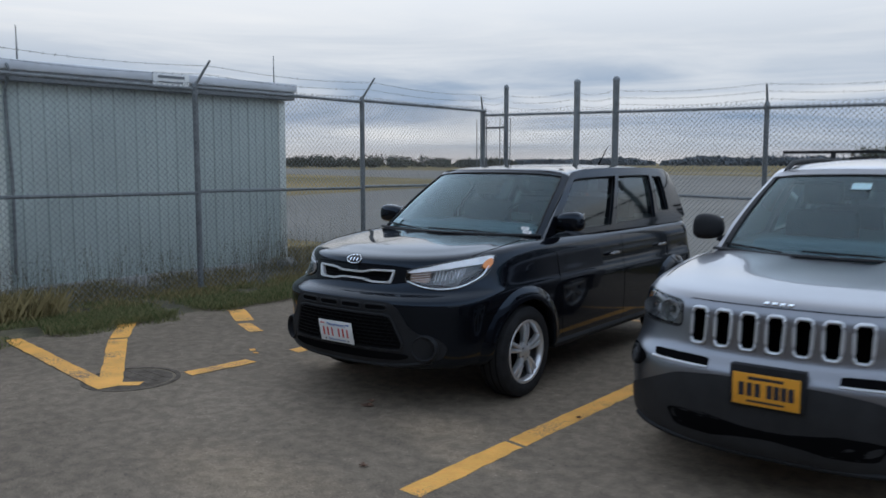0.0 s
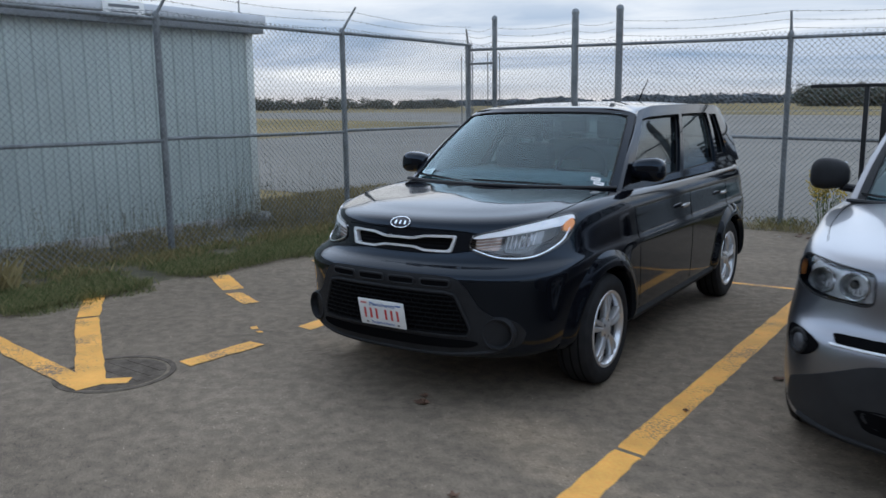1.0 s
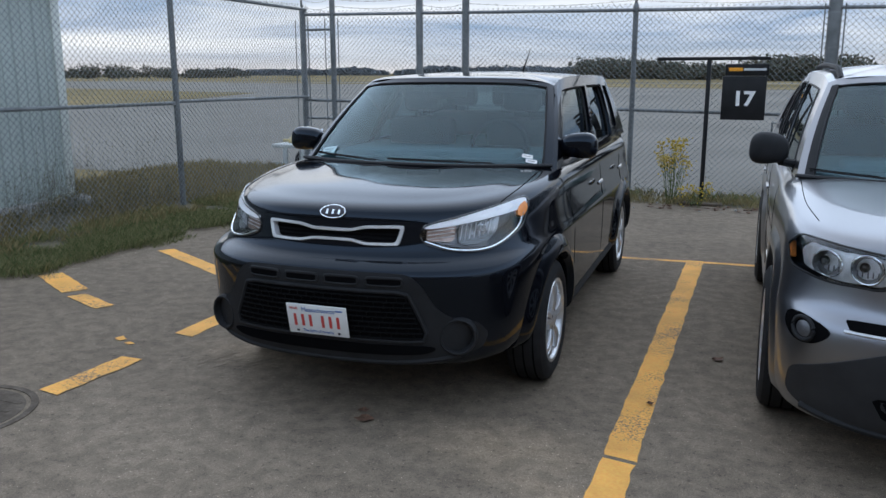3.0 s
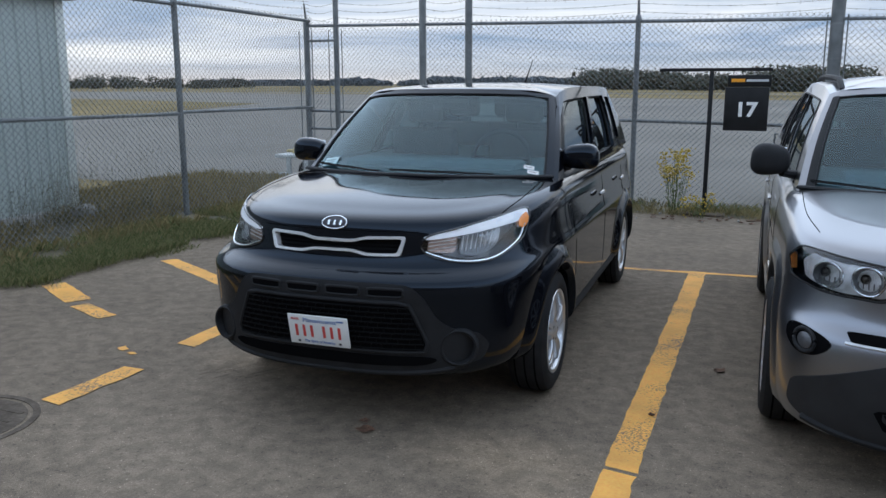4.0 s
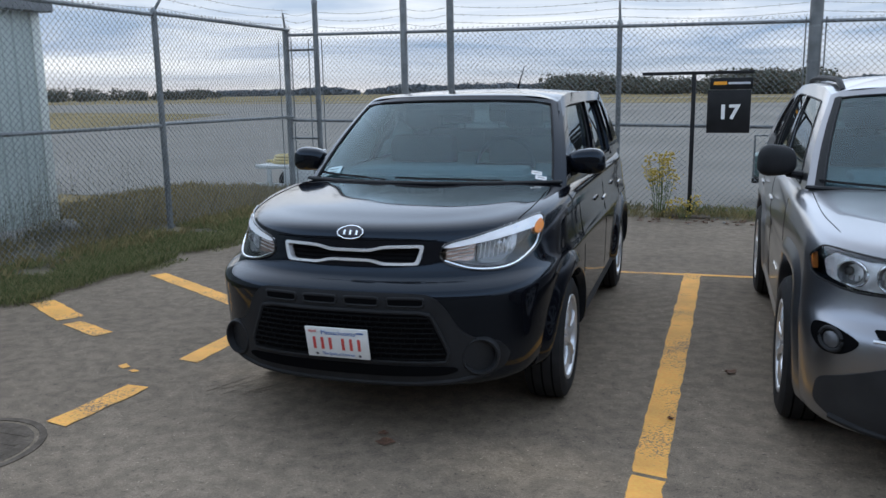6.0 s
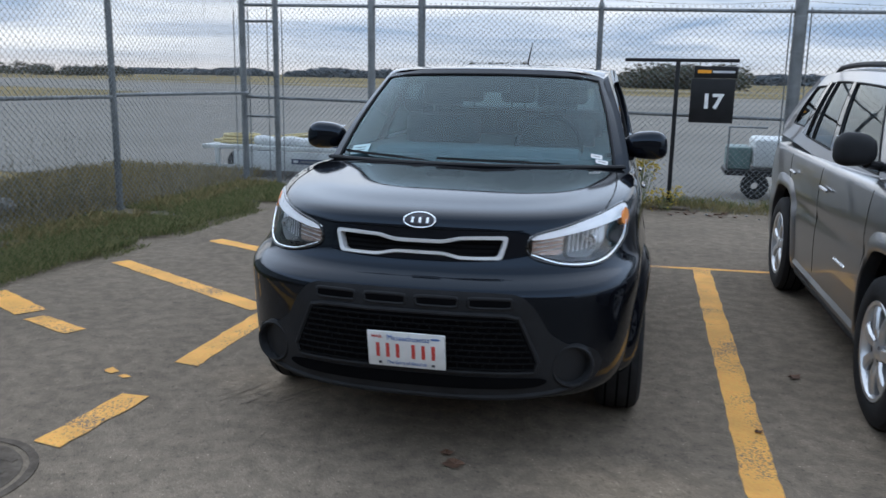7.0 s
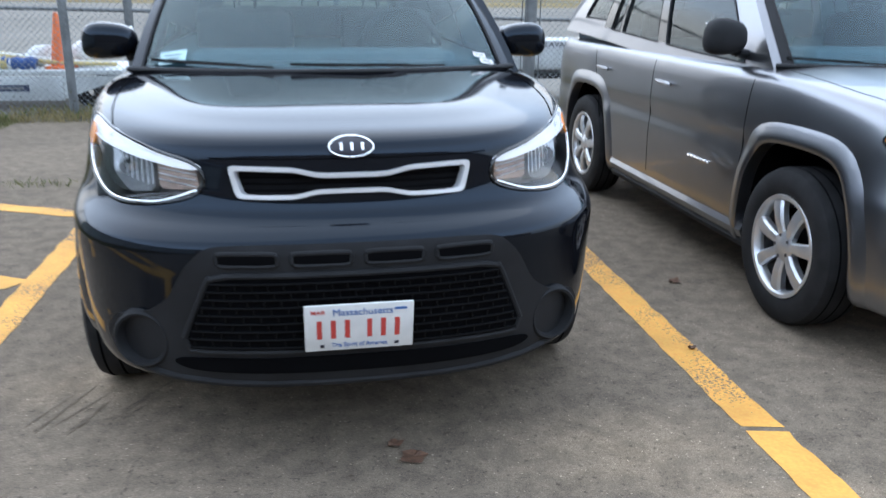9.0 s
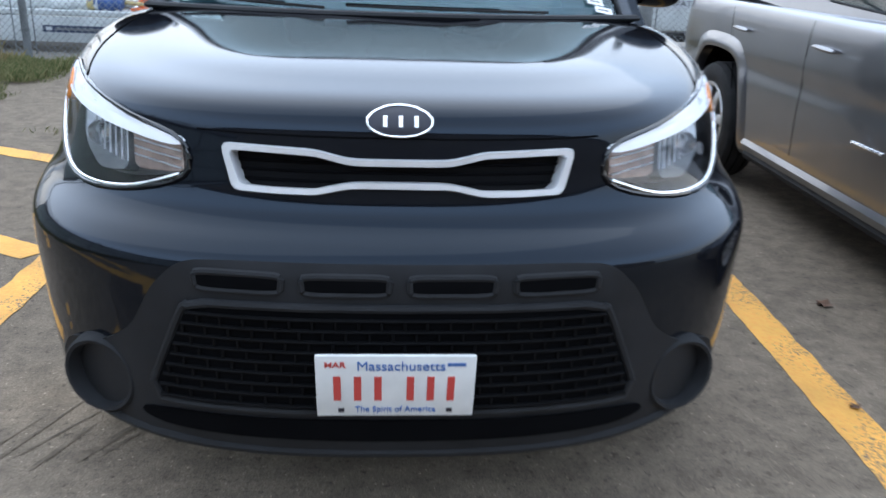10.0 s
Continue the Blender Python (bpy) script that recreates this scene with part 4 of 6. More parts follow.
def drum(bm, y, z, r, x0, x1, flat=0.0):
    """A wheel well: a drum along x."""
    rows = []
    for x in (x0, x1):
        row = []
        for k in range(56):
            a = k * math.tau / 56
            row.append(bm.verts.new((x, y + r * math.cos(a), z + r * math.sin(a))))
        rows.append(row)
    A, B = rows
    for k in range(56):
        bm.faces.new((A[k], A[(k + 1) % 56], B[(k + 1) % 56], B[k]))
    bm.faces.new(A[::-1])
    bm.faces.new(B)


def arch_line(y, z, a, b, n=40):
    """A flat-topped wheel arch, from the front foot over the top to the rear foot."""
    return smooth_loop([(y + u * a, z + v * b, 0) for u, v in ((1.04, -0.25), (1.0, 0.25), (0.86, 0.70), (0.58, 0.99), (0.0, 1.05), (-0.58, 0.99), (-0.86, 0.70), (-1.0, 0.25), (-1.04, -0.25))], n // 8, False)


def well(bm, outline, x0, x1):
    """A wheel well with an outline in y and z, run along x."""
    A, B = ([bm.verts.new((x, p[0], p[1])) for p in outline] for x in (x0, x1))
    n = len(A)
    for k in range(n):
        bm.faces.new((A[k], A[(k + 1) % n], B[(k + 1) % n], B[k]))
    bm.faces.new(A[::-1])
    bm.faces.new(B)


def mirrored(outline, s):
    return [(p[0] * s, p[1]) for p in outline]


def ellipse(cx, cy, a, b, n=28):
    return [(cx + a * math.cos(k * math.tau / n), cy + b * math.sin(k * math.tau / n)) for k in range(n)]


def wheel(parent, x, y, r, width, rim_r, side, spokes, twin, lift=0.0):
    """Tyre, alloy rim with spokes, brake disc and hub cap; side: +1 faces +x."""
    h = width / 2
    w = part("wheel", lathe(bmesh.new(), [(rim_r - 0.03, -h * 0.9), (rim_r, -h * 0.92), (r - 0.045, -h), (r - 0.012, -h * 0.86), (r, -h * 0.6), (r, h * 0.6), (r - 0.012, h * 0.86), (r - 0.045, h * 1.02), (rim_r + 0.03, h), (rim_r, h * 0.9), (rim_r - 0.02, h * 0.7)], 56, "x"), M["rubber"], parent, "black road tyre on alloy wheel")
    w.matrix_basis = pose(x, y, r + lift) @ Matrix.Diagonal((side, 1, 1, 1))
    for k in (-0.5, 0, 0.5):
        part("tread_groove", lathe(bmesh.new(), [(r + 0.0006, h * k - 0.004), (r + 0.0006, h * k + 0.004)], 56, "x"), M["dark"], w)
    part("rim", lathe(bmesh.new(), [(rim_r - 0.012, h * 0.55), (rim_r - 0.006, h * 0.86), (rim_r + 0.006, h * 0.93), (rim_r + 0.004, h * 0.97), (rim_r - 0.012, h * 0.95), (rim_r - 0.024, h * 0.8), (rim_r - 0.026, h * 0.55)], 56, "x"), M["alloy"], w)
    # barrel and disc are coloured dark to give the shade between the spokes
    part("barrel", lathe(bmesh.new(), [(rim_r - 0.05, -h * 0.8), (rim_r - 0.026, h * 0.1), (rim_r - 0.024, h * 0.6)], 56, "x"), M["lampdark"], w)
    part("brake", lathe(bmesh.new(), [(0.0, -0.01), (rim_r - 0.05, -0.01), (rim_r - 0.05, 0.005), (0.0, 0.005)], 40, "x"), M["dark"], w)
    for k in range(spokes):
        for t in ((-0.13, 0.13) if twin else (0.0,)):
            a = k * math.tau / spokes + t + 0.3
            bm = bmesh.new()
            rr0, rr1 = 0.05, rim_r - 0.008
            w0, w1 = (0.013, 0.018) if twin else (0.022, 0.036)
            ca, sa = math.cos(a), math.sin(a)
            rows = []
            for f in (0, 0.35, 0.7, 1.0):
                rr, ww = rr0 + (rr1 - rr0) * f, w0 + (w1 - w0) * f
                xx = h * (0.72 + 0.12 * math.sin(f * math.pi))
                row = []
                for u, d in ((-1, 0), (-0.75, 0.012), (0, 0.016), (0.75, 0.012), (1, 0), (0.8, -0.03), (-0.8, -0.03)):
                    row.append(bm.verts.new((xx + d, rr * ca - u * ww * sa, rr * sa + u * ww * ca)))
                rows.append(row)
            for A, B in zip(rows, rows[1:]):
                for i in range(7):
                    bm.faces.new((A[i], A[(i + 1) % 7], B[(i + 1) % 7], B[i]))
            bm.faces.new(rows[0])
            bm.faces.new(rows[-1][::-1])
            part("spoke", bm, M["alloy"], w)
    part("hub_cap", lathe(bmesh.new(), [(0.072, h * 0.6), (0.07, h * 0.8), (0.055, h * 0.88), (0.035, h * 0.9), (0.03, h * 0.93), (0.0, h * 0.94)], 28, "x"), M["alloy"], w)
    for k in range(5):
        a = k * math.tau / 5
        part("lug_nut", lathe(bmesh.new(), [(0.009, 0), (0.009, h * 0.02), (0.0, h * 0.03)], 6, "x"), M["lampdark"], w).matrix_basis = pose(h * 0.88, 0.05 * math.cos(a), 0.05 * math.sin(a))
    return w


class Cabin:
    """The upper works of a car: pillars, roof and glazing over a belt line."""

    def __init__(self, g):
        self.g = g

    def pt(self, face, f, s):
        """A place on the upper works; face front, rear, left (-x) or right (+x), f along it, s from belt to roof."""
        g = self.g
        bulge = g["bulge"] * math.sin(math.pi * s)
        e = s
        w_f = g["wb_f"] + (g["wt_f"] - g["wb_f"]) * e + bulge
        w_r = g["wb_r"] + (g["wt_r"] - g["wb_r"]) * e + bulge
        yf = g["yf_b"] + (g["yf_t"] - g["yf_b"]) * e - g["front_bulge"] * math.sin(math.pi * s)
        yr = g["yr_b"] + (g["yr_t"] - g["yr_b"]) * e + 0.5 * bulge
        bow = g["bow_b"] + (g["bow_t"] - g["bow_b"]) * e
        if face == "front":
            u = 2 * f - 1
            x, y = w_f * u, yf + bow * abs(u) ** 2.4
        elif face == "rear":
            u = 2 * f - 1
            x, y = w_r * u, yr - 0.06 * u * u
        else:
            y = yf + bow + (yr - 0.06 - yf - bow) * f
            x = (w_f + (w_r - w_f) * f + 0.02 * math.sin(math.pi * f)) * (1 if face == "right" else -1)
        yy = (y - g["yf_b"]) / (g["yr_b"] - g["yf_b"])
        zb = g["zb_f"] + (g["zb_r"] - g["zb_f"]) * smooth(yy)
        zt = g["zt_f"] + (g["zt_m"] - g["zt_f"]) * math.sin(min(1, max(0, (y - g["yf_t"]) / (g["yr_t"] - g["yf_t"]))) * math.pi / 2 * 1.25) + (g["zt_r"] - g["zt_m"]) * max(0, (y - g["yf_t"]) / (g["yr_t"] - g["yf_t"])) ** 2
        drop = g["corner"]
        if face in ("front", "rear"):
            zt += g["crown"] * 0.6 * (1 - abs(2 * f - 1) ** 2) - drop * abs(2 * f - 1) ** 9
        else:
            zt -= drop * (max(0, 1 - f / 0.14) ** 2 + max(0, (f - 0.88) / 0.12) ** 2)
        return Vector((x, y, zb + (zt - zb) * s))

    def region(self, face, f0, f1, s0, s1, nf, ns, inset=0.0):
        bm = bmesh.new()
        c = Vector((0, (self.g["yf_t"] + self.g["yr_t"]) / 2, 0))
        rows = []
        for j in range(ns + 1):
            row = []
            for i in range(nf + 1):
                p = self.pt(face, f0 + (f1 - f0) * i / nf, s0 + (s1 - s0) * j / ns)
                if inset:
                    d = Vector((c.x - p.x, c.y - p.y, 0))
                    d = Vector((0, math.copysign(1, d.y), 0)) if face in ("front", "rear") else Vector((math.copysign(1, d.x), 0, 0))
                    p = p + d * inset
                row.append(bm.verts.new(p))
            rows.append(row)
        for A, B in zip(rows, rows[1:]):
            for i in range(nf):
                bm.faces.new((A[i], A[i + 1], B[i + 1], B[i]))
        return bm

    def surround(self, face, panes):
        """The painted rest of a face round its panes, with depth."""
        bm = bmesh.new()
        fs = sorted({0.0, 1.0, *[v for p in panes for v in p[:2]]})
        ss = sorted({0.0, 1.0, *[v for p in panes for v in p[2:]]})
        fine = lambda vals, n: [vals[0]] + [a + (b - a) * k / n for a, b in zip(vals, vals[1:]) for k in range(1, n + 1)]
        F, S = fine(fs, 6), fine(ss, 6)
        grid = [[bm.verts.new(self.pt(face, f, s)) for f in F] for s in S]
        for j in range(len(S) - 1):
            for i in range(len(F) - 1):
                fm, sm = (F[i] + F[i + 1]) / 2, (S[j] + S[j + 1]) / 2
                if not any(a < fm < b and c < sm < d for a, b, c, d in panes):
                    bm.faces.new((grid[j][i], grid[j][i + 1], grid[j + 1][i + 1], grid[j + 1][i]))
        return bm

    def roof(self):
        g, bm = self.g, bmesh.new()
        n, loop = 24, []
        loop += [self.pt("front", i / n, 1) for i in range(n)]
        loop += [self.pt("right", i / 40, 1) for i in range(40)]
        loop += [self.pt("rear", 1 - i / n, 1) for i in range(n)]
        loop += [self.pt("left", 1 - i / 40, 1) for i in range(40)]
        c = Vector((0, (g["yf_t"] + g["yr_t"]) / 2, 0))
        rows = []
        for f in (1.0, 0.985, 0.96, 0.9, 0.75, 0.5, 0.2):
            row = []
            for p in loop:
                q = c + (Vector((p.x, p.y, 0)) - c) * f
                yy = min(1, max(0, (q.y - g["yf_t"]) / (g["yr_t"] - g["yf_t"])))
                zc = g["zt_m"] + g["crown"]
                q.z = p.z + (zc - p.z) * (1 - f ** 2.2) * 0.9 + 0.004 * smooth((1 - f) / 0.04)
                row.append(bm.verts.new(q))
            rows.append(row)
        m = len(loop)
        for A, B in zip(rows, rows[1:]):
            for i in range(m):
                bm.faces.new((A[i], A[(i + 1) % m], B[(i + 1) % m], B[i]))
        bm.faces.new(rows[-1])
        return bm

    def build(self, parent, paint, panes, glass_front, glass_side):
        for face, ps in panes.items():
            p = part("pillar_frame", self.surround(face, ps), paint, parent, angle=50)
            md = p.modifiers.new("depth", "SOLIDIFY")
            md.thickness, md.offset = 0.028, -1 if face in ("front", "left") else 1
            md.use_even_offset = False
            for q in ps:
                gl = part({"front": "windscreen", "rear": "rear_window"}.get(face, "side_window"), self.region(face, q[0] - 0.004, q[1] + 0.004, q[2] - 0.01, q[3] + 0.01, 16, 10, 0.008), glass_front if face == "front" else glass_side, parent, angle=180)
                gl.visible_shadow = False
                loop = [self.pt(face, q[0] + (q[1] - q[0]) * i / 10, q[2]) for i in range(10)] + [self.pt(face, q[1], q[2] + (q[3] - q[2]) * i / 10) for i in range(10)]
                loop += [self.pt(face, q[1] + (q[0] - q[1]) * i / 10, q[3]) for i in range(10)] + [self.pt(face, q[0], q[3] + (q[2] - q[3]) * i / 10) for i in range(10)]
                part("window_seal", tube(bmesh.new(), loop, 0.0065, 6, True), M["plastic"], parent)
        for face in ("left", "right", "rear"):
            part("shoulder", self.region(face, 0.0 if face == "rear" else 0.12, 1.0, -0.12, 0.004, 24, 3), paint, parent, angle=60)
        q = panes["front"][0]
        band = part("shade_band", self.region("front", q[0], q[1], q[3] - 0.11, q[3], 16, 3, 0.014), glass_side, parent, "dark tinted strip along the windscreen top", angle=180)
        band.visible_shadow = False
        part("roof", self.roof(), paint, parent, angle=50)
        for face in ("left", "right"):
            for a, b in zip(panes[face], panes[face][1:]):
                part("pillar_trim", self.region(face, a[1] + 0.002, b[0] - 0.002, 0.06, 0.87, 3, 10, -0.005), M["gloss"], parent)


def seat(parent, x, y, z, back=True):
    bm = bmesh.new()
    box(bm, x - 0.24, x + 0.24, y, y + 0.14, z - 0.25, z + 0.15, bevel=0.05)
    p = part("seat_back", bm, M["seat"], parent)
    bm = bmesh.new()
    box(bm, x - 0.13, x + 0.13, y + 0.03, y + 0.13, z + 0.19, z + 0.36, bevel=0.04)
    tube(bm, [(x - 0.05, y + 0.08, z + 0.1), (x - 0.05, y + 0.08, z + 0.22)], 0.007, 6)
    tube(bm, [(x + 0.05, y + 0.08, z + 0.1), (x + 0.05, y + 0.08, z + 0.22)], 0.007, 6)
    part("headrest", bm, M["seat"], p)


def wing_mirror(parent, s, p, size, shell, foot=0.12):
    """Door mirror: a rounded housing on a foot; s: +1 on the +x side."""
    bm = bmesh.new()
    bmesh.ops.create_uvsphere(bm, u_segments=28, v_segments=18, radius=1)
    for v in bm.verts:
        x, y, z = v.co
        v.co = Vector((math.copysign(abs(x) ** 0.72, x), math.copysign(abs(y) ** 0.8, y), math.copysign(abs(z) ** 0.7, z)))
        v.co.y = min(v.co.y, 0.55)
        v.co = Vector((p[0] * s + s * v.co.x * size[0] * (1 - 0.06 * v.co.z), p[1] + v.co.y * size[1], p[2] + v.co.z * size[2] * (1 + 0.12 * v.co.x)))
    o = part("wing_mirror", bm, shell, parent, "rounded door mirror housing", angle=60)
    part("mirror_glass", boxes((p[0] * s - size[0] * 0.8, p[0] * s + size[0] * 0.8, p[1] + size[1] * 0.555, p[1] + size[1] * 0.60, p[2] - size[2] * 0.75, p[2] + size[2] * 0.75), bevel=0.003), M["chrome"], o)
    part("mirror_foot", bar([(s * (p[0] - size[0] * 0.6), p[1], p[2] - size[2] * 0.85), (s * (p[0] - size[0] - foot), p[1] + 0.06, p[2] - size[2] * 1.1)], [0.035, 0.045], 10, squash=0.6), M["plastic"], o)
    return o


# ---------------------------------------------------------------- black compact car
HATCH_POSE = pose(-3.9, 3.75, 0, 0, 0, 3.4)
hatch = thing("compact_car", "parked glossy black boxy compact car with chrome grille frame", "car", HATCH_POSE)
#       half width, nose, tail, corner depth, corner power, z nose, z side, widening
KB = Body([(0.66, 0.36, 4.00, 0.50, 2.6, 0.25, 0.25, 0.12), (0.755, 0.155, 4.06, 0.56, 2.6, 0.285, 0.28, 0.10), (0.81, 0.085, 4.10, 0.60, 2.6, 0.33, 0.32, 0.085),
           (0.838, 0.068, 4.12, 0.64, 2.6, 0.43, 0.42, 0.07), (0.852, 0.062, 4.13, 0.66, 2.6, 0.58, 0.58, 0.06), (0.862, 0.055, 4.13, 0.68, 2.6, 0.69, 0.70, 0.05),
           (0.862, 0.06, 4.13, 0.69, 2.6, 0.737, 0.757, 0.05), (0.858, 0.09, 4.12, 0.70, 2.55, 0.765, 0.79, 0.05), (0.848, 0.148, 4.12, 0.74, 2.5, 0.80, 0.83, 0.05),
           (0.838, 0.172, 4.11, 0.80, 2.5, 0.86, 0.91, 0.05), (0.825, 0.182, 4.10, 0.84, 2.5, 0.935, 0.995, 0.055), (0.80, 0.198, 4.09, 0.84, 2.5, 0.988, 1.06, 0.06),
           (0.765, 0.245, 4.08, 0.82, 2.5, 1.015, 1.088, 0.055), (0.69, 0.34, 4.0, 0.75, 2.55, 1.035, 1.10, 0.03), (0.55, 0.50, 3.9, 0.62, 2.7, 1.062, 1.112, 0.0), (0.25, 0.85, 3.6, 0.4, 2.6, 1.095, 1.118, 0.0)], 1.35)
K_LAMP = smooth_loop([(0.43, 0.862), (0.432, 0.932), (0.55, 0.966), (0.685, 1.0), (0.778, 1.022), (0.80, 0.97), (0.785, 0.88), (0.70, 0.818), (0.56, 0.822)], 4)
K_GRILLE = [(0.350, 0.938), (0.26, 0.937), (0.165, 0.934), (0.095, 0.918), (-0.095, 0.918), (-0.165, 0.934), (-0.26, 0.937), (-0.350, 0.938), (-0.328, 0.845), (-0.25, 0.843), (-0.165, 0.843), (-0.095, 0.858), (0.095, 0.858), (0.165, 0.843), (0.25, 0.843), (0.328, 0.845)]
K_CORNERS = K_GRILLE
K_GRILLE = rounded(K_CORNERS, 0.2, 3)
cutters = bmesh.new()
for s in (1, -1):
    drum(cutters, 0.985, 0.325, 0.37, s * 0.5, s * 1.2)
    drum(cutters, 3.56, 0.325, 0.37, s * 0.5, s * 1.2)
    recess(cutters, KB, mirrored(K_LAMP, s), 0.13)
prism(cutters, [(p[0] * 0.985, 0.89 + (p[1] - 0.89) * 0.92) for p in K_GRILLE], -0.5, 0.34)
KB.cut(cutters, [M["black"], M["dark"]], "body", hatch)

# headlamps
for s in (1, -1):
    lamp = part("headlamp", KB.patch("y", mirrored(K_LAMP, s), 0.003, 0.006, 6), M["lens"], hatch, "clear headlamp with silver brow band")
    lamp.visible_shadow = False
    part("lamp_bezel", KB.rim_bar("y", mirrored(K_LAMP, s), 0.0055, 0.002), M["gloss"], lamp)
    brow = smooth_loop([(0.432, 0.938), (0.55, 0.970), (0.685, 1.004), (0.776, 1.02), (0.784, 0.978), (0.70, 0.957), (0.58, 0.937), (0.45, 0.921)], 4)
    part("brow_band", KB.patch("y", mirrored(brow, s), 0.0045, 0.02, 3), M["silverband"], lamp, "bright silver brow band")
    chin = smooth_loop([(0.436, 0.866), (0.56, 0.826), (0.70, 0.825), (0.775, 0.884), (0.789, 0.955)], 6, False)
    part("chin_strip", KB.rim_bar("y", mirrored(chin, s), 0.0042, 0.003, closed=False), M["chrome"], lamp)
    part("turn_lamp", KB.patch("y", mirrored(rounded([(0.442, 0.868), (0.446, 0.922), (0.565, 0.948), (0.56, 0.862)], 0.2), s), -0.02, 0.05, 3), M["peach"], lamp, "pale ribbed turn lamp")
    for k in range(4):
        z = 0.876 + 0.016 * k
        part("turn_rib", KB.rim_bar("y", mirrored([(0.448 + 0.011 * i, z + 0.0012 * i) for i in range(11)], s), 0.0022, -0.018, closed=False), M["reflector"], lamp)
    part("amber_marker", KB.patch("y", mirrored(smooth_loop([(0.770, 0.978), (0.784, 1.002), (0.798, 0.972), (0.791, 0.94), (0.774, 0.948)], 4), s), 0.0065, 0.02, 3), M["amber"], lamp, "amber side marker")
    bowl = rounded([(0.578, 0.856), (0.582, 0.945), (0.665, 0.962), (0.725, 0.968), (0.722, 0.885), (0.66, 0.845)], 0.25, 4)
    part("reflector_bowl", KB.patch("y", mirrored(bowl, s), -0.022, 0.03, 5, -0.035), M["lampsilver"], lamp)
    h, n = KB.at("y", 0.65 * s, 0.905)
    bm = lathe(bmesh.new(), [(0.026, -0.012), (0.024, 0.004), (0.017, 0.016), (0.0, 0.02)], 24, "y")
    bmesh.ops.translate(bm, verts=bm.verts, vec=(h.x, h.y + 0.04, h.z))
    part("bulb_shield", bm, M["chrome"], lamp)
    back = [((p[0] - 0.6) * 0.97 + 0.6, (p[1] - 0.91) * 0.95 + 0.91) for p in K_LAMP]
    part("lamp_housing", KB.patch("y", mirrored(back, s), -0.075, 0.01, 4), M["lampdark"], lamp)
    for k in range(8):
        xx = 0.588 + 0.018 * k
        part("lens_flute", KB.rim_bar("y", mirrored([(xx, 0.868 + 0.003 * k), (xx + 0.004, 0.935 + 0.003 * k)], s), 0.002, -0.03, closed=False), M["reflector"], lamp)

# chrome grille, badge, bonnet line
K_INNER = rounded([(x - math.copysign(0.019, x) if abs(x) > 0.3 else x, z + (-0.0145 if z > 0.89 else 0.0145)) for x, z in K_CORNERS], 0.2, 3)
grille = part("grille_frame", KB.band(K_GRILLE, K_INNER, 0.011, 0.03), M["bright"], hatch, "chrome pinched grille frame")
part("grille_panel", KB.patch("y", [((p[0]) * 0.99, p[1]) for p in K_GRILLE], -0.024, 0.01, 4), M["meshbar"], grille)
for k in range(3):
    z = 0.870 + 0.017 * k
    part("grille_slat", KB.rim_bar("y", [(-0.33 + 0.022 * i, z) for i in range(31)], 0.003, -0.022, closed=False), M["dark"], grille)
badge = part("badge", KB.patch("y", ellipse(-0.002, 0.985, 0.063, 0.024, 36), 0.006, 0.012, 4, 0.003), M["ink"], hatch, "oval black and chrome badge")
part("badge_ring", KB.rim_bar("y", ellipse(-0.002, 0.985, 0.063, 0.024, 36), 0.003, 0.007), M["chrome"], badge)
for x in (-0.03, 0.0, 0.03):
    part("badge_bar", KB.rim_bar("y", [(x, 0.977), (x, 0.993)], 0.0052, 0.009, 0.5, closed=False), M["chrome"], badge)
part("bonnet_seam", KB.rim_bar("y", [(-0.40 + 0.02 * i, 0.957) for i in range(41)], 0.0022, -0.0005, closed=False), M["dark"], hatch)
for s in (1, -1):
    part("bonnet_seam", KB.rim_bar("z", smooth_loop([(0.70 * s, 0.52), (0.735 * s, 0.75), (0.745 * s, 1.0), (0.74 * s, 1.28)], 8, False), 0.0025, 0.0, closed=False), M["dark"], hatch)

# lower bumper panel with slots, mesh and fog lamp cups
half = [(0.0, 0.742), (0.30, 0.742), (0.42, 0.735), (0.475, 0.68), (0.525, 0.585), (0.59, 0.535), (0.69, 0.51), (0.725, 0.45), (0.70, 0.38), (0.60, 0.352), (0.30, 0.335), (0.0, 0.33)]
loop = rounded(half + [(-x, z) for x, z in half[-2:0:-1]], 0.3, 3)
panel = part("bumper_panel", KB.patch("y", loop, 0.010, 0.03, 12), M["plastic"], hatch, "textured black lower bumper panel", angle=60)
part("bumper_lip", KB.rim_bar("y", [(-0.645 + 0.03225 * i, 0.318 + 0.045 * abs(i / 20 - 1) ** 4) for i in range(41)], 0.02, 0.0, 0.8, closed=False), M["plastic"], hatch)
# slots, intake and duct are black sheets on the panel, painted as shaded holes
for k in range(4):
    cx = -0.303 + 0.202 * k
    sl = rounded([(cx - 0.083, 0.722), (cx + 0.083, 0.722), (cx + 0.080, 0.688), (cx - 0.080, 0.688)], 0.2, 3)
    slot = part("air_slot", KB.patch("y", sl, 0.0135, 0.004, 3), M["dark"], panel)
    part("slot_rim", KB.rim_bar("y", sl, 0.0075, 0.009), M["plastic"], slot)
mesh_loop = [(p[0], p[1]) for p in smooth_loop(rounded([(-0.405, 0.662, 0), (0.405, 0.662, 0), (0.485, 0.475, 0), (0.47, 0.43, 0), (-0.47, 0.43, 0), (-0.485, 0.475, 0)], 0.12, 3), 4)]
intake = part("intake", KB.patch("y", mesh_loop, 0.016, 0.006, 10), M["dark"], panel, "black sheet painted as shaded lower intake, with black mesh")
part("intake_rim", KB.rim_bar("y", mesh_loop, 0.009, 0.014), M["plastic"], intake)
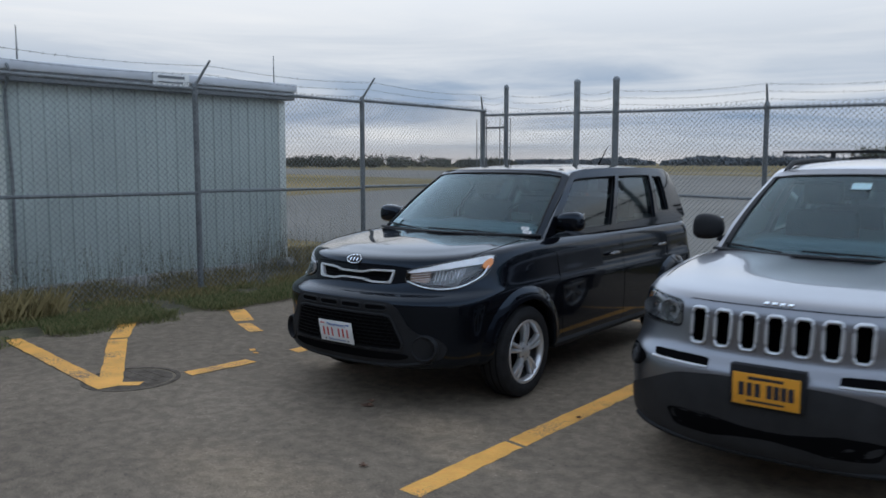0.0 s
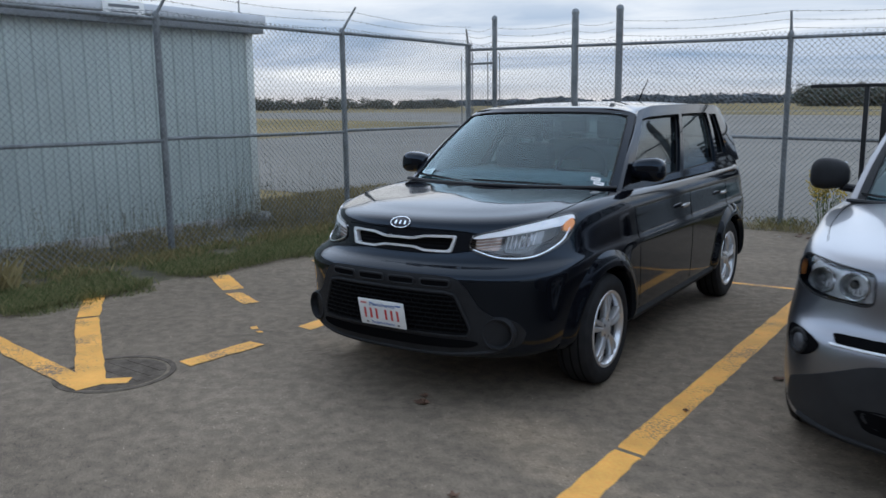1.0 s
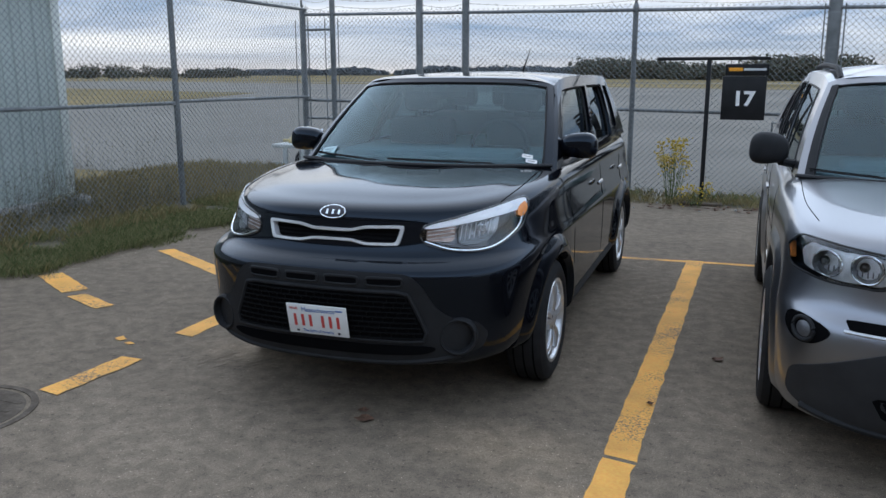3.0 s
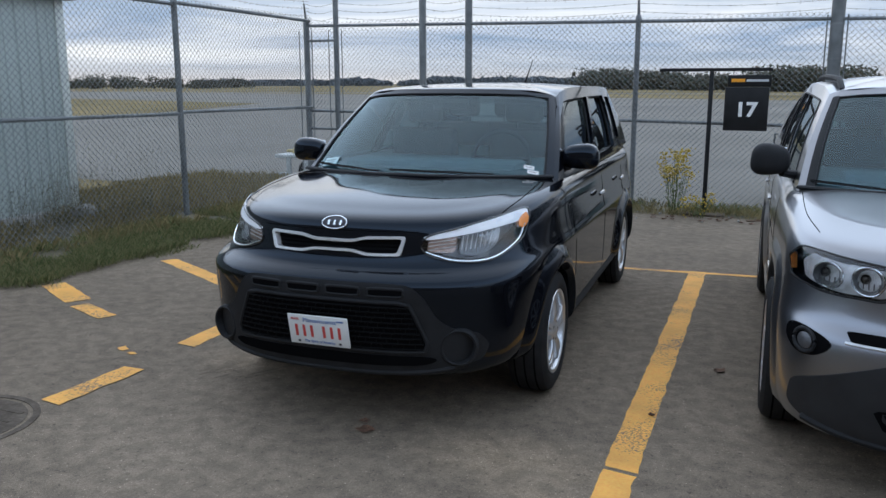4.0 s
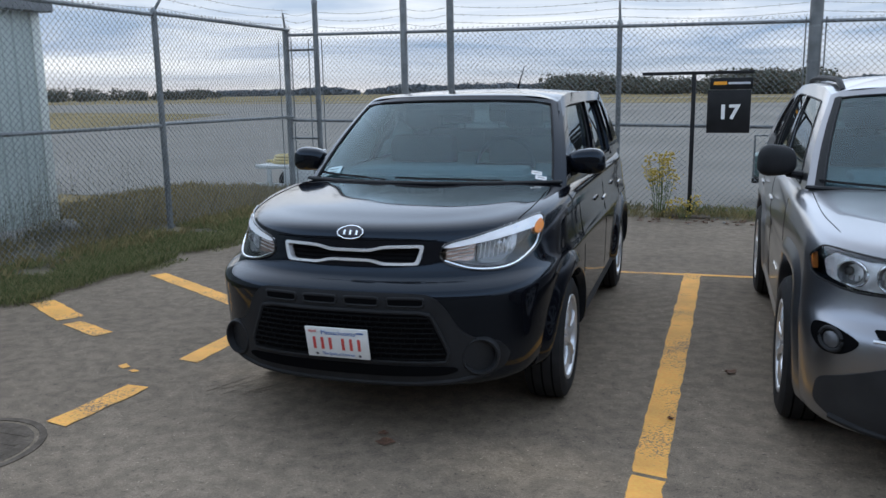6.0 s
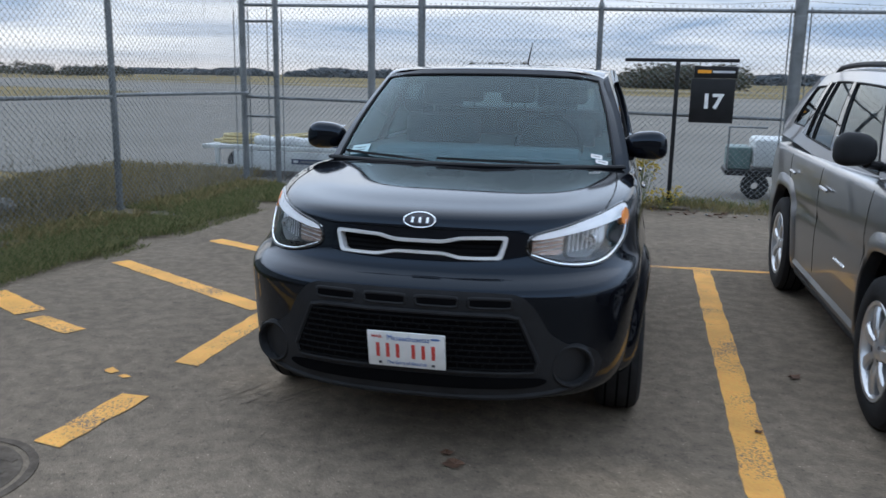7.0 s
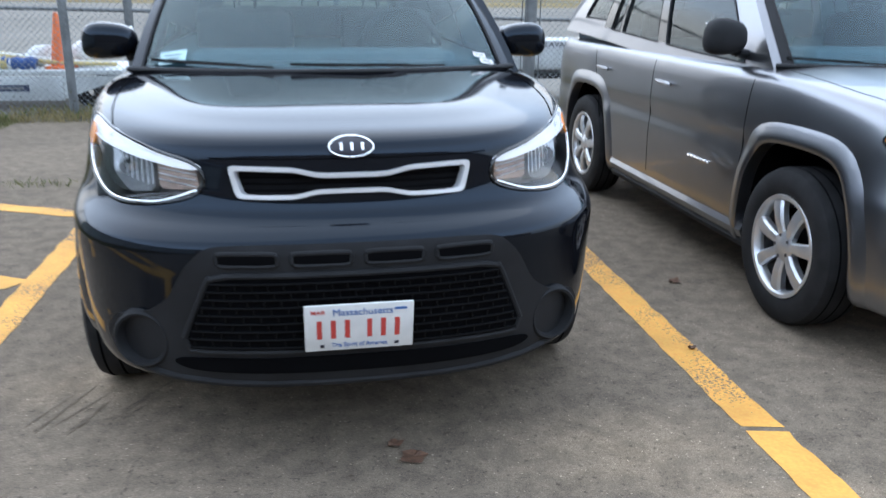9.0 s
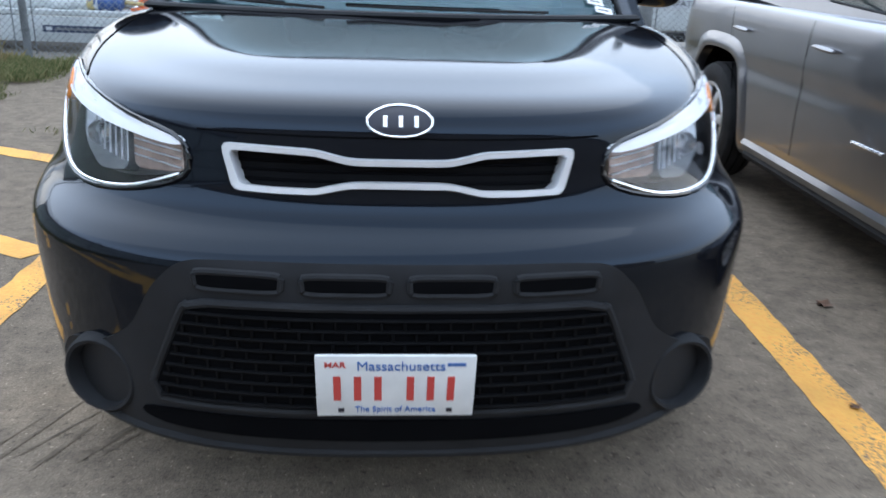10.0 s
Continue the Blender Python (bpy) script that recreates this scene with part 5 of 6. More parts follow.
for j in range(9):
    z = 0.446 + 0.0242 * j
    w = 0.468 - 0.07 * max(0, (z - 0.47)) / 0.185
    part("mesh_bar", KB.rim_bar("y", [(-w + 2 * w * i / 24, z) for i in range(25)], 0.0042, 0.0205, closed=False), M["meshbar"], intake)
    for i in range(19):
        x = -w + 2 * w * (i + (0.5 if j % 2 else 0.0) + 0.25) / 19
        if j < 8 and abs(x) < w - 0.01:
            part("mesh_link", KB.rim_bar("y", [(x, z), (x, z + 0.0235)], 0.0032, 0.0195, closed=False), M["meshbar"], intake)
low = [(p[0], p[1]) for p in smooth_loop([(-0.50, 0.405, 0), (-0.25, 0.41, 0), (0.25, 0.41, 0), (0.50, 0.405, 0), (0.47, 0.372, 0), (0.2, 0.362, 0), (-0.2, 0.362, 0), (-0.47, 0.372, 0)], 5)]
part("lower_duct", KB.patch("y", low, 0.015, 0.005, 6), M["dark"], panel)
for s in (1, -1):
    cx, cz = 0.612 * s, 0.448
    h, n = KB.at("y", cx, cz)
    seat_m = Matrix.Translation(h) @ Matrix.Rotation(radians(20 * s), 4, "Z")
    cup = part("fog_lamp_cup", lathe(bmesh.new(), [(0.10, 0.09), (0.092, 0.01), (0.087, -0.018), (0.081, -0.026), (0.074, -0.024), (0.069, -0.008), (0.067, 0.012), (0.0, 0.012)], 40, "y"), M["plastic"], panel, "round black fog lamp blank", angle=50)
    cup.matrix_basis = seat_m
    for r in (0.056, 0.036):
        part("cup_ring", lathe(bmesh.new(), [(r, 0.0105), (r, 0.006), (r - 0.006, 0.006), (r - 0.006, 0.0105)], 36, "y"), M["plastic"], cup)

# front plate, its number as plain bars
h, n = KB.at("y", 0.0, 0.51)
pl = part("number_plate", boxes((-0.1525, 0.1525, -0.004, 0.004, -0.076, 0.076), bevel=0.0035), M["plate"], hatch, "white number plate with red bars")
pl.matrix_basis = pose(-0.005, h.y - 0.05, 0.514, 12, 0, 0)


def plate_bars(pl, xs, w, z0, z1, material):
    for x in xs:
        part("bar", boxes((x - w / 2, x + w / 2, -0.0052, -0.0042, z0, z1)), material, pl)


plate_bars(pl, [-0.112, -0.073, -0.034, 0.028, 0.067, 0.106], 0.014, -0.034, 0.026, M["red"])
lettering("plate_text", "MAR", 0.018, M["red"], pl, pose(-0.115, -0.0045, 0.054, 90), 1.1, 0.01)
plate_bars(pl, [0.115], 0.035, 0.052, 0.060, M["blue"])
lettering("plate_text", "Massachusetts", 0.031, M["blue"], pl, pose(0.01, -0.0045, 0.051, 90), 0.95)
lettering("plate_text", "The Spirit of America", 0.02, M["blue"], pl, pose(0.0, -0.0045, -0.057, 90), 0.9)
plate_bars(pl, [-0.105, 0.105], 0.012, -0.064, -0.054, M["ink"])

# cabin
KC = Cabin(dict(wb_f=0.785, wt_f=0.64, wb_r=0.815, wt_r=0.655, yf_b=1.12, yf_t=1.90, yr_b=4.03, yr_t=3.96, bow_b=0.22, bow_t=0.10, bulge=0.015, front_bulge=0.03,
                zb_f=1.07, zb_r=1.115, zt_f=1.575, zt_m=1.605, zt_r=1.57, crown=0.025, corner=0.035))
K_SIDE = [(0.05, 0.39, 0.08, 0.86), (0.42, 0.73, 0.08, 0.86), (0.76, 0.86, 0.18, 0.84)]
KC.build(hatch, M["black"], {"front": [(0.03, 0.97, 0.03, 0.94)], "rear": [(0.12, 0.88, 0.2, 0.85)], "left": K_SIDE, "right": K_SIDE}, M["windscreen"], M["tinted"])


def cabin_fit(car, C, z, seats, dash_y, wheel_x):
    g = C.g
    bm = bmesh.new()
    loop = [C.pt(face, i / 12 if ahead else 1 - i / 12, 0.22) for face, ahead in (("front", 1), ("right", 1), ("rear", 0), ("left", 0)) for i in range(12)]
    c = Vector((0, (g["yf_b"] + g["yr_b"]) / 2, 0))
    a = [bm.verts.new((p.x * 0.97, c.y + (p.y - c.y) * 0.985, z + 0.012)) for p in loop]
    b = [bm.verts.new((p.x * 0.97, c.y + (p.y - c.y) * 0.985, z - 0.08)) for p in loop]
    bm.faces.new(a)
    for i in range(len(a)):
        bm.faces.new((a[i], a[(i + 1) % len(a)], b[(i + 1) % len(a)], b[i]))
    part("cabin_lining", bm, M["cabin"], car)
    for x, y in seats:
        seat(car, x, y, z + 0.05)
    bm = bmesh.new()
    box(bm, -0.55, 0.55, dash_y + 0.05, dash_y + 0.33, z - 0.02, z + 0.05, bevel=0.03)
    d = part("dashboard", bm, M["cabin"], car)
    st = bmesh.new()
    tube(st, [(wheel_x + 0.18 * math.cos(k * math.tau / 28), dash_y + 0.4 + 0.05 * math.sin(k * math.tau / 28), z + 0.04 + 0.17 * math.sin(k * math.tau / 28)) for k in range(28)], 0.014, 8, True)
    tube(st, [(wheel_x - 0.17, dash_y + 0.4, z + 0.04), (wheel_x + 0.17, dash_y + 0.4, z + 0.04)], 0.02, 8)
    part("steering_wheel", st, M["plastic"], d)
    p = C.pt("front", 0.5, 0.84)
    part("inner_mirror", boxes((-0.12, 0.12, p.y + 0.07, p.y + 0.1, p.z - 0.05, p.z + 0.02), bevel=0.012), M["plastic"], car)


cabin_fit(hatch, KC, 1.12, [(-0.36, 2.25), (0.36, 2.25), (-0.38, 3.2), (0.0, 3.22), (0.38, 3.2)], 1.36, 0.36)


def on_glass(C, f, s, off=0.004):
    p, q, r = C.pt("front", f, s), C.pt("front", f + 0.01, s), C.pt("front", f, s + 0.01)
    x, z = (q - p).normalized(), (r - p).normalized()
    n = x.cross(z).normalized()
    x = z.cross(n) * (1 if z.cross(n).dot(x) > 0 else -1)
    m = Matrix((x, -n, z)).transposed().to_4x4()
    m.translation = p + n * off
    return m


def sticker(car, C, f, s, w, h, material, label, bars=()):
    st = part("sticker", boxes((-w / 2, w / 2, 0.0, 0.001, -h / 2, h / 2)), material, car, label)
    st.matrix_basis = on_glass(C, f, s, 0.003)
    for z in bars:
        part("bar", boxes((-w * 0.34, w * 0.3, -0.001, -0.0002, z - 0.002, z + 0.002)), M["ink"], st)


sticker(hatch, KC, 0.915, 0.165, 0.06, 0.028, M["white"], "small white label on windscreen", (0.0,))
sticker(hatch, KC, 0.93, 0.115, 0.065, 0.028, M["white"], "small white label on windscreen", (0.0,))
sticker(hatch, KC, 0.105, 0.16, 0.11, 0.072, M["teal"], "pale teal parking sticker on windscreen", (0.012, -0.008))


def wiper(car, C, f0, f1, s0, s1):
    pts = [C.pt("front", f0 + (f1 - f0) * i / 8, s0 + (s1 - s0) * i / 8) + Vector((0, -0.012, 0.004)) for i in range(9)]
    w = part("wiper", bar(pts, [0.005] * 6 + [0.005, 0.004, 0.003], 6), M["plastic"], car)
    part("wiper_blade", bar([p + Vector((0, 0.006, 0.004)) for p in pts[2:]], 0.004, 6, squash=1.0), M["dark"], w)


wiper(hatch, KC, 0.80, 0.40, 0.10, 0.112)
wiper(hatch, KC, 0.36, 0.05, 0.10, 0.135)
bm = bmesh.new()
tube(bm, [KC.pt("front", i / 20, 0.075) + Vector((0, -0.024, 0.002)) for i in range(21)], 0.022, 8, squash=0.5)
part("cowl", bm, M["plastic"], hatch)
for s in (1, -1):
    wing_mirror(hatch, s, (0.885, 1.60, 1.205), (0.112, 0.078, 0.074), M["black"], 0.08)
for s in (1, -1):
    for y in (0.985, 3.56):
        wheel(hatch, s * 0.80, y, 0.325, 0.205, 0.22, s, 5, True)
        fl = [(y + 0.37 * math.cos(a), 0.325 + 0.37 * math.sin(a)) for a in [radians(-8 + 196 * k / 40) for k in range(41)]]
        part("arch_flare", KB.flare("+x" if s > 0 else "-x", fl, (y, 0.325), 0.034, 1.27), M["black"], hatch, angle=50)
    ax = "+x" if s > 0 else "-x"
    part("sill", KB.rim_bar(ax, [(1.4 + 0.0875 * i, 0.30) for i in range(21)], 0.04, -0.012, 1.0, closed=False), M["plastic"], hatch)
    for ys in ((1.50, 1.42), (2.52, 2.52), (3.40, 3.46)):
        part("door_seam", KB.rim_bar(ax, [(ys[0] + (ys[1] - ys[0]) * i / 12, 0.30 + 0.74 * i / 12) for i in range(13)], 0.003, -0.001, closed=False), M["dark"], hatch)
    for y in (2.32, 3.28):
        hd = part("door_handle", KB.rim_bar(ax, [(y - 0.09 + 0.18 * i / 8, 0.90 + 0.005 * i / 8) for i in range(9)], [0.008, 0.013, 0.014, 0.014, 0.014, 0.014, 0.014, 0.013, 0.008], 0.028, closed=False), M["gloss"], hatch)
part("antenna", bar([(0.0, 3.75, 1.61), (0.02, 3.95, 1.82)], [0.008, 0.003], 6), M["dark"], hatch)


# ---------------------------------------------------------------- silver sport utility car
SUV_POSE = pose(-1.10, 3.93, -0.025, 0, 0, 2.7)
suv = thing("sport_utility_car", "parked silver grey sport utility car with seven grille slots", "car", SUV_POSE)
JB = Body([(0.74, 0.18, 4.30, 0.50, 2.7, 0.25, 0.26, 0.008), (0.81, 0.07, 4.36, 0.52, 2.7, 0.27, 0.27, 0.008), (0.84, 0.03, 4.40, 0.54, 2.7, 0.34, 0.34, 0.008),
           (0.85, 0.01, 4.43, 0.56, 2.7, 0.48, 0.48, 0.008), (0.855, 0.01, 4.43, 0.56, 2.7, 0.60, 0.60, 0.008), (0.855, 0.025, 4.43, 0.57, 2.7, 0.675, 0.68, 0.008),
           (0.85, 0.065, 4.42, 0.58, 2.65, 0.735, 0.75, 0.008), (0.845, 0.08, 4.41, 0.59, 2.6, 0.80, 0.82, 0.025), (0.84, 0.09, 4.40, 0.60, 2.6, 0.88, 0.92, 0.03),
           (0.825, 0.105, 4.38, 0.60, 2.6, 0.955, 1.02, 0.04), (0.80, 0.13, 4.36, 0.60, 2.6, 0.995, 1.08, 0.05), (0.76, 0.175, 4.34, 0.60, 2.6, 1.018, 1.10, 0.04),
           (0.69, 0.28, 4.2, 0.58, 2.6, 1.04, 1.115, 0.008), (0.55, 0.45, 4.0, 0.55, 2.7, 1.065, 1.13, 0.0), (0.25, 0.85, 3.8, 0.4, 2.6, 1.10, 1.135, 0.0)], 1.35)
J_LAMP = rounded([(0.475, 0.835), (0.48, 0.965), (0.60, 0.975), (0.78, 0.99), (0.825, 0.93), (0.815, 0.86), (0.70, 0.835)], 0.25, 4)
cutters = bmesh.new()
for s in (1, -1):
    for y in (0.98, 3.60):
        well(cutters, arch_line(y, 0.375, 0.425, 0.425) + [Vector((y - 0.44, -0.1, 0)), Vector((y + 0.44, -0.1, 0))], s * 0.5, s * 1.2)
    recess(cutters, JB, mirrored(J_LAMP, s), 0.12)
J_SLOTS = []
for k in range(7):
    cx = -0.375 + 0.125 * k
    sl = rounded([(cx - 0.041, 0.948), (cx + 0.041, 0.948), (cx + 0.038, 0.775), (cx - 0.038, 0.775)], 0.25, 3)
    J_SLOTS.append(sl)
    prism(cutters, sl, -0.5, 0.20)
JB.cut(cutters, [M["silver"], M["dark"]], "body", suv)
for k, sl in enumerate(J_SLOTS):
    part("grille_slot_frame", JB.rim_bar("y", sl, 0.0095, 0.002), M["alloy"], suv, "bright grille slot frame")
part("bonnet_seam", JB.rim_bar("y", [(-0.44 + 0.022 * i, 0.985) for i in range(41)], 0.003, -0.0005, closed=False), M["dark"], suv)
for s in (1, -1):
    part("bonnet_seam", JB.rim_bar("z", smooth_loop([(0.715 * s, 0.50), (0.748 * s, 0.75), (0.755 * s, 1.0), (0.75 * s, 1.28)], 8, False), 0.002, 0.0, closed=False), M["dark"], suv)
    lamp = part("headlamp", JB.patch("y", mirrored(J_LAMP, s), 0.003, 0.006, 6), M["lens"], suv, "clear twin bowl headlamp")
    lamp.visible_shadow = False
    part("lamp_bezel", JB.rim_bar("y", mirrored(J_LAMP, s), 0.005, 0.0), M["plastic"], lamp)
    back = [((p[0] - 0.64) * 0.93 + 0.64, (p[1] - 0.905) * 0.9 + 0.905) for p in J_LAMP]
    part("lamp_housing", JB.patch("y", mirrored(back, s), -0.045, 0.01, 4), M["reflector"], lamp)
    for cx, r in ((0.56, 0.055), (0.695, 0.05)):
        h, n = JB.at("y", cx * s, 0.905)
        bm = lathe(bmesh.new(), [(r, -0.02), (r * 0.95, 0.0), (r * 0.7, 0.03), (r * 0.3, 0.05), (0.0, 0.052)], 28, "y")
        bmesh.ops.translate(bm, verts=bm.verts, vec=(h.x, h.y + 0.025, h.z))
        part("reflector_bowl", bm, M["lampsilver"], lamp)
        bm = bmesh.new()
        bmesh.ops.create_uvsphere(bm, u_segments=14, v_segments=10, radius=0.02, matrix=pose(h.x, h.y + 0.045, h.z))
        part("bulb", bm, M["gloss"], lamp)
        part("bowl_ring", JB.rim_bar("y", ellipse(cx * s, 0.905, r, r, 28), 0.0045, -0.012), M["chrome"], lamp)
        for k in range(5):
            xx = cx + (k - 2) * 0.018
            part("lens_flute", JB.rim_bar("y", mirrored([(xx, 0.875), (xx, 0.90)], s), 0.0025, -0.02, closed=False), M["lampdark"], lamp)
    part("amber_marker", JB.patch("y", mirrored(rounded([(0.816, 0.885), (0.817, 0.95), (0.823, 0.93), (0.819, 0.88)], 0.2), s), -0.004, 0.02, 3), M["amber"], lamp, "amber side marker")
# letter strip above the grille as plain bars
for x in (-0.055, -0.018, 0.018, 0.055):
    part("badge_bar", JB.rim_bar("y", [(x - 0.011, 0.998), (x + 0.011, 0.998)], 0.009, 0.004, closed=False), M["chrome"], suv)
half = [(0.0, 0.65), (0.25, 0.648), (0.46, 0.625), (0.58, 0.575), (0.70, 0.52), (0.79, 0.475), (0.80, 0.36), (0.70, 0.30), (0.30, 0.285), (0.0, 0.285)]
panel = part("bumper_panel", JB.patch("y", rounded(half + [(-x, z) for x, z in half[-2:0:-1]], 0.3, 3), 0.008, 0.012, 10), M["greyplastic"], suv, "dark grey plastic lower bumper", angle=60)
for s in (1, -1):
    cell = rounded([(0.30 * s, 0.715), (0.62 * s, 0.715), (0.60 * s, 0.675), (0.30 * s, 0.675)][::s], 0.2, 3)
    # slot and fog bay: black sheets on the skin in place of shaded recesses
    part("bumper_slot", JB.patch("y", cell, 0.004, 0.006, 3), M["dark"], suv)
    part("slot_strip", JB.rim_bar("y", [(s * (0.30 + 0.016 * i), 0.673) for i in range(21)], 0.007, 0.004, closed=False), M["alloy"], suv)
    fog = part("fog_lamp_bay", JB.patch("y", smooth_loop(mirrored([(0.668, 0.655), (0.74, 0.692), (0.805, 0.690), (0.816, 0.635), (0.78, 0.592), (0.715, 0.600)], s), 5), 0.006, 0.01, 4), M["dark"], suv, "black sheet painted as shaded bay, with round fog lamp")
    part("fog_lamp", JB.patch("y", ellipse(0.752 * s, 0.643, 0.024, 0.03, 24), 0.010, 0.01, 4, 0.004), M["lampdark"], fog)
    part("fog_ring", JB.rim_bar("y", ellipse(0.752 * s, 0.643, 0.034, 0.041, 24), 0.009, 0.010), M["plastic"], fog)
# no opening here: the intake's shade is a black sheet
part("intake", JB.patch("y", rounded([(-0.52, 0.45), (0.52, 0.45), (0.46, 0.345), (-0.46, 0.345)], 0.2, 3), 0.0092, 0.004, 5), M["dark"], panel)
part("bumper_lip", JB.rim_bar("y", [(-0.74 + 0.037 * i, 0.27 + 0.05 * abs(i / 20 - 1) ** 3) for i in range(41)], 0.024, -0.004, 0.8, closed=False), M["plastic"], suv)
h, n = JB.at("y", 0.0, 0.62)
part("plate_holder", boxes((-0.17, 0.17, h.y - 0.03, h.y + 0.02, 0.53, 0.725), bevel=0.006), M["plastic"], suv)
pl = part("number_plate", boxes((-0.1525, 0.1525, -0.004, 0.004, -0.076, 0.076), bevel=0.0035), M["plate_y"], suv, "amber yellow number plate with dark bars")
pl.matrix_basis = pose(0, h.y - 0.036, 0.615, 2, 0, 0)
plate_bars(pl, [-0.11, -0.073, -0.036, 0.018, 0.05, 0.082, 0.114], 0.025, -0.032, 0.032, M["ink"])
plate_bars(pl, [0.0], 0.16, 0.048, 0.062, M["ink"])
plate_bars(pl, [0.0], 0.17, -0.060, -0.050, M["ink"])

JC = Cabin(dict(wb_f=0.775, wt_f=0.61, wb_r=0.80, wt_r=0.615, yf_b=1.14, yf_t=1.92, yr_b=4.34, yr_t=4.02, bow_b=0.22, bow_t=0.10, bulge=0.02, front_bulge=0.03,
                zb_f=1.08, zb_r=1.20, zt_f=1.61, zt_m=1.67, zt_r=1.615, crown=0.03, corner=0.03))
J_SIDE = [(0.085, 0.385, 0.05, 0.86), (0.425, 0.62, 0.05, 0.86), (0.635, 0.69, 0.05, 0.84), (0.74, 0.90, 0.16, 0.80)]
JC.build(suv, M["silver"], {"front": [(0.05, 0.95, 0.03, 0.93)], "rear": [(0.12, 0.88, 0.2, 0.85)], "left": J_SIDE, "right": J_SIDE}, M["windscreen"], M["tinted"])
for a, b in ((0.022, 0.049), (0.951, 0.978)):
    part("pillar_trim", JC.region("front", a, b, 0.0, 0.95, 3, 14, -0.005), M["plastic"], suv)
cabin_fit(suv, JC, 1.14, [(-0.36, 2.25), (0.36, 2.25), (-0.38, 3.2), (0.38, 3.2)], 1.36, 0.36)
sticker(suv, JC, 0.5, 0.80, 0.11, 0.07, M["teal"], "pale green toll tag behind windscreen", ())
wiper(suv, JC, 0.72, 0.37, 0.105, 0.115)
wiper(suv, JC, 0.30, 0.035, 0.095, 0.13)
part("cowl", tube(bmesh.new(), [JC.pt("front", i / 20, 0.075) + Vector((0, -0.024, 0.002)) for i in range(21)], 0.022, 8, squash=0.5), M["plastic"], suv)
for s in (1, -1):
    wing_mirror(suv, s, (0.905, 1.62, 1.24), (0.102, 0.078, 0.085), M["plastic"], 0.08)
    face = "right" if s > 0 else "left"
    ax = "+x" if s > 0 else "-x"
    rail = [JC.pt(face, 0.02 + 0.9 * i / 20, 1.0) + Vector((-0.07 * s, 0.0, 0.032 * min(1, i / 2, (20 - i) / 2) + 0.010)) for i in range(21)]
    rr = part("roof_rail", bar(rail, 0.018, 8), M["plastic"], suv)
    for y in (0.98, 3.60):
        wheel(suv, s * 0.782, y, 0.35, 0.215, 0.225, s, 7, False, 0.025)
        fl = [(p.x, p.y) for p in arch_line(y, 0.375, 0.425, 0.425)]
        part("arch_flare", JB.flare(ax, fl, (y, 0.375), 0.02, 1.2), M["silver"], suv, angle=50)
    part("sill", JB.rim_bar(ax, [(1.36 + 0.087 * i, 0.33) for i in range(21)], 0.05, -0.033, 1.0, closed=False), M["silver"], suv)
    part("sill_trim", JB.rim_bar(ax, [(1.36 + 0.087 * i, 0.27) for i in range(21)], 0.035, -0.01, 1.0, closed=False), M["plastic"], suv)
    for ys in ((1.46, 1.40), (2.52, 2.50), (3.28, 3.50)):
        part("door_seam", JB.rim_bar(ax, [(ys[0] + (ys[1] - ys[0]) * i / 12, 0.40 + 0.66 * i / 12) for i in range(13)], 0.0032, -0.001, closed=False), M["dark"], suv)
    for y in (2.32, 3.30):
        part("door_handle", JB.rim_bar(ax, [(y - 0.10 + 0.2 * i / 8, 0.945 + 0.005 * i / 8) for i in range(9)], [0.007, 0.011, 0.012, 0.012, 0.012, 0.012, 0.012, 0.011, 0.007], 0.018, closed=False), M["silver"], suv)
    for k in range(7):
        part("side_badge", JB.rim_bar(ax, [(1.72 + 0.036 * k, 0.60), (1.742 + 0.036 * k, 0.60)], 0.008, 0.003, closed=False), M["chrome"], suv)

# ---------------------------------------------------------------- bay sign
sign = thing("bay_sign", "black steel stall sign hanging from a post arm", "sign", pose(-2.96, 11.32, 0))
part("post", boxes((-0.025, 0.025, -0.025, 0.025, 0.0, 1.76), bevel=0.004), M["signblack"], sign)
part("foot", boxes((-0.26, 0.26, -0.14, 0.14, 0.0, 0.035), bevel=0.012), M["iron"], sign)
part("arm", boxes((-0.62, 0.69, -0.03, 0.03, 1.76, 1.80), bevel=0.004), M["signblack"], sign)
top = part("panel", boxes((0.19, 0.68, -0.012, 0.012, 1.58, 1.715), bevel=0.004), M["signblack"], sign)
part("bar", boxes((0.23, 0.385, -0.0155, -0.0125, 1.633, 1.672)), M["orange"], top)
part("bar", boxes((0.40, 0.65, -0.0155, -0.0125, 1.638, 1.664)), M["trim"], top)
low = part("panel", boxes((0.165, 0.665, -0.012, 0.012, 1.055, 1.57), bevel=0.004), M["signblack"], sign)
lettering("number", "17", 0.235, M["white"], low, pose(0.415, -0.0135, 1.30, 90), 1.08, 0.034)
for x in (0.25, 0.6):
    part("hanger", bar([(x, 0, 1.55), (x, 0, 1.77)], 0.006, 6), M["galv"], sign)

# ---------------------------------------------------------------- airfield carts behind the fence
cart = thing("baggage_cart", "low white steel airfield cart loaded with hoses", "cart", pose(-10.0, 12.3, 0))
part("deck", boxes((0, 3.45, 0.0, 1.4, 0.40, 0.46), bevel=0.01), M["cart"], cart)
part("side_panel", boxes((0.55, 2.75, -0.012, 0.02, 0.1, 0.39), bevel=0.006), M["cart"], cart)
bm = bmesh.new()
prism(bm, [(2.76, 0.12), (2.76, 0.39), (3.4, 0.39), (3.4, 0.34)], -0.01, 0.02)
part("nose_panel", bm, M["cart"], cart)
part("rear_rail", boxes((0.0, 0.54, 0.0, 0.03, 0.1, 0.16), (0.22, 0.30, 0.0, 0.03, 0.16, 0.40)), M["cart"], cart)
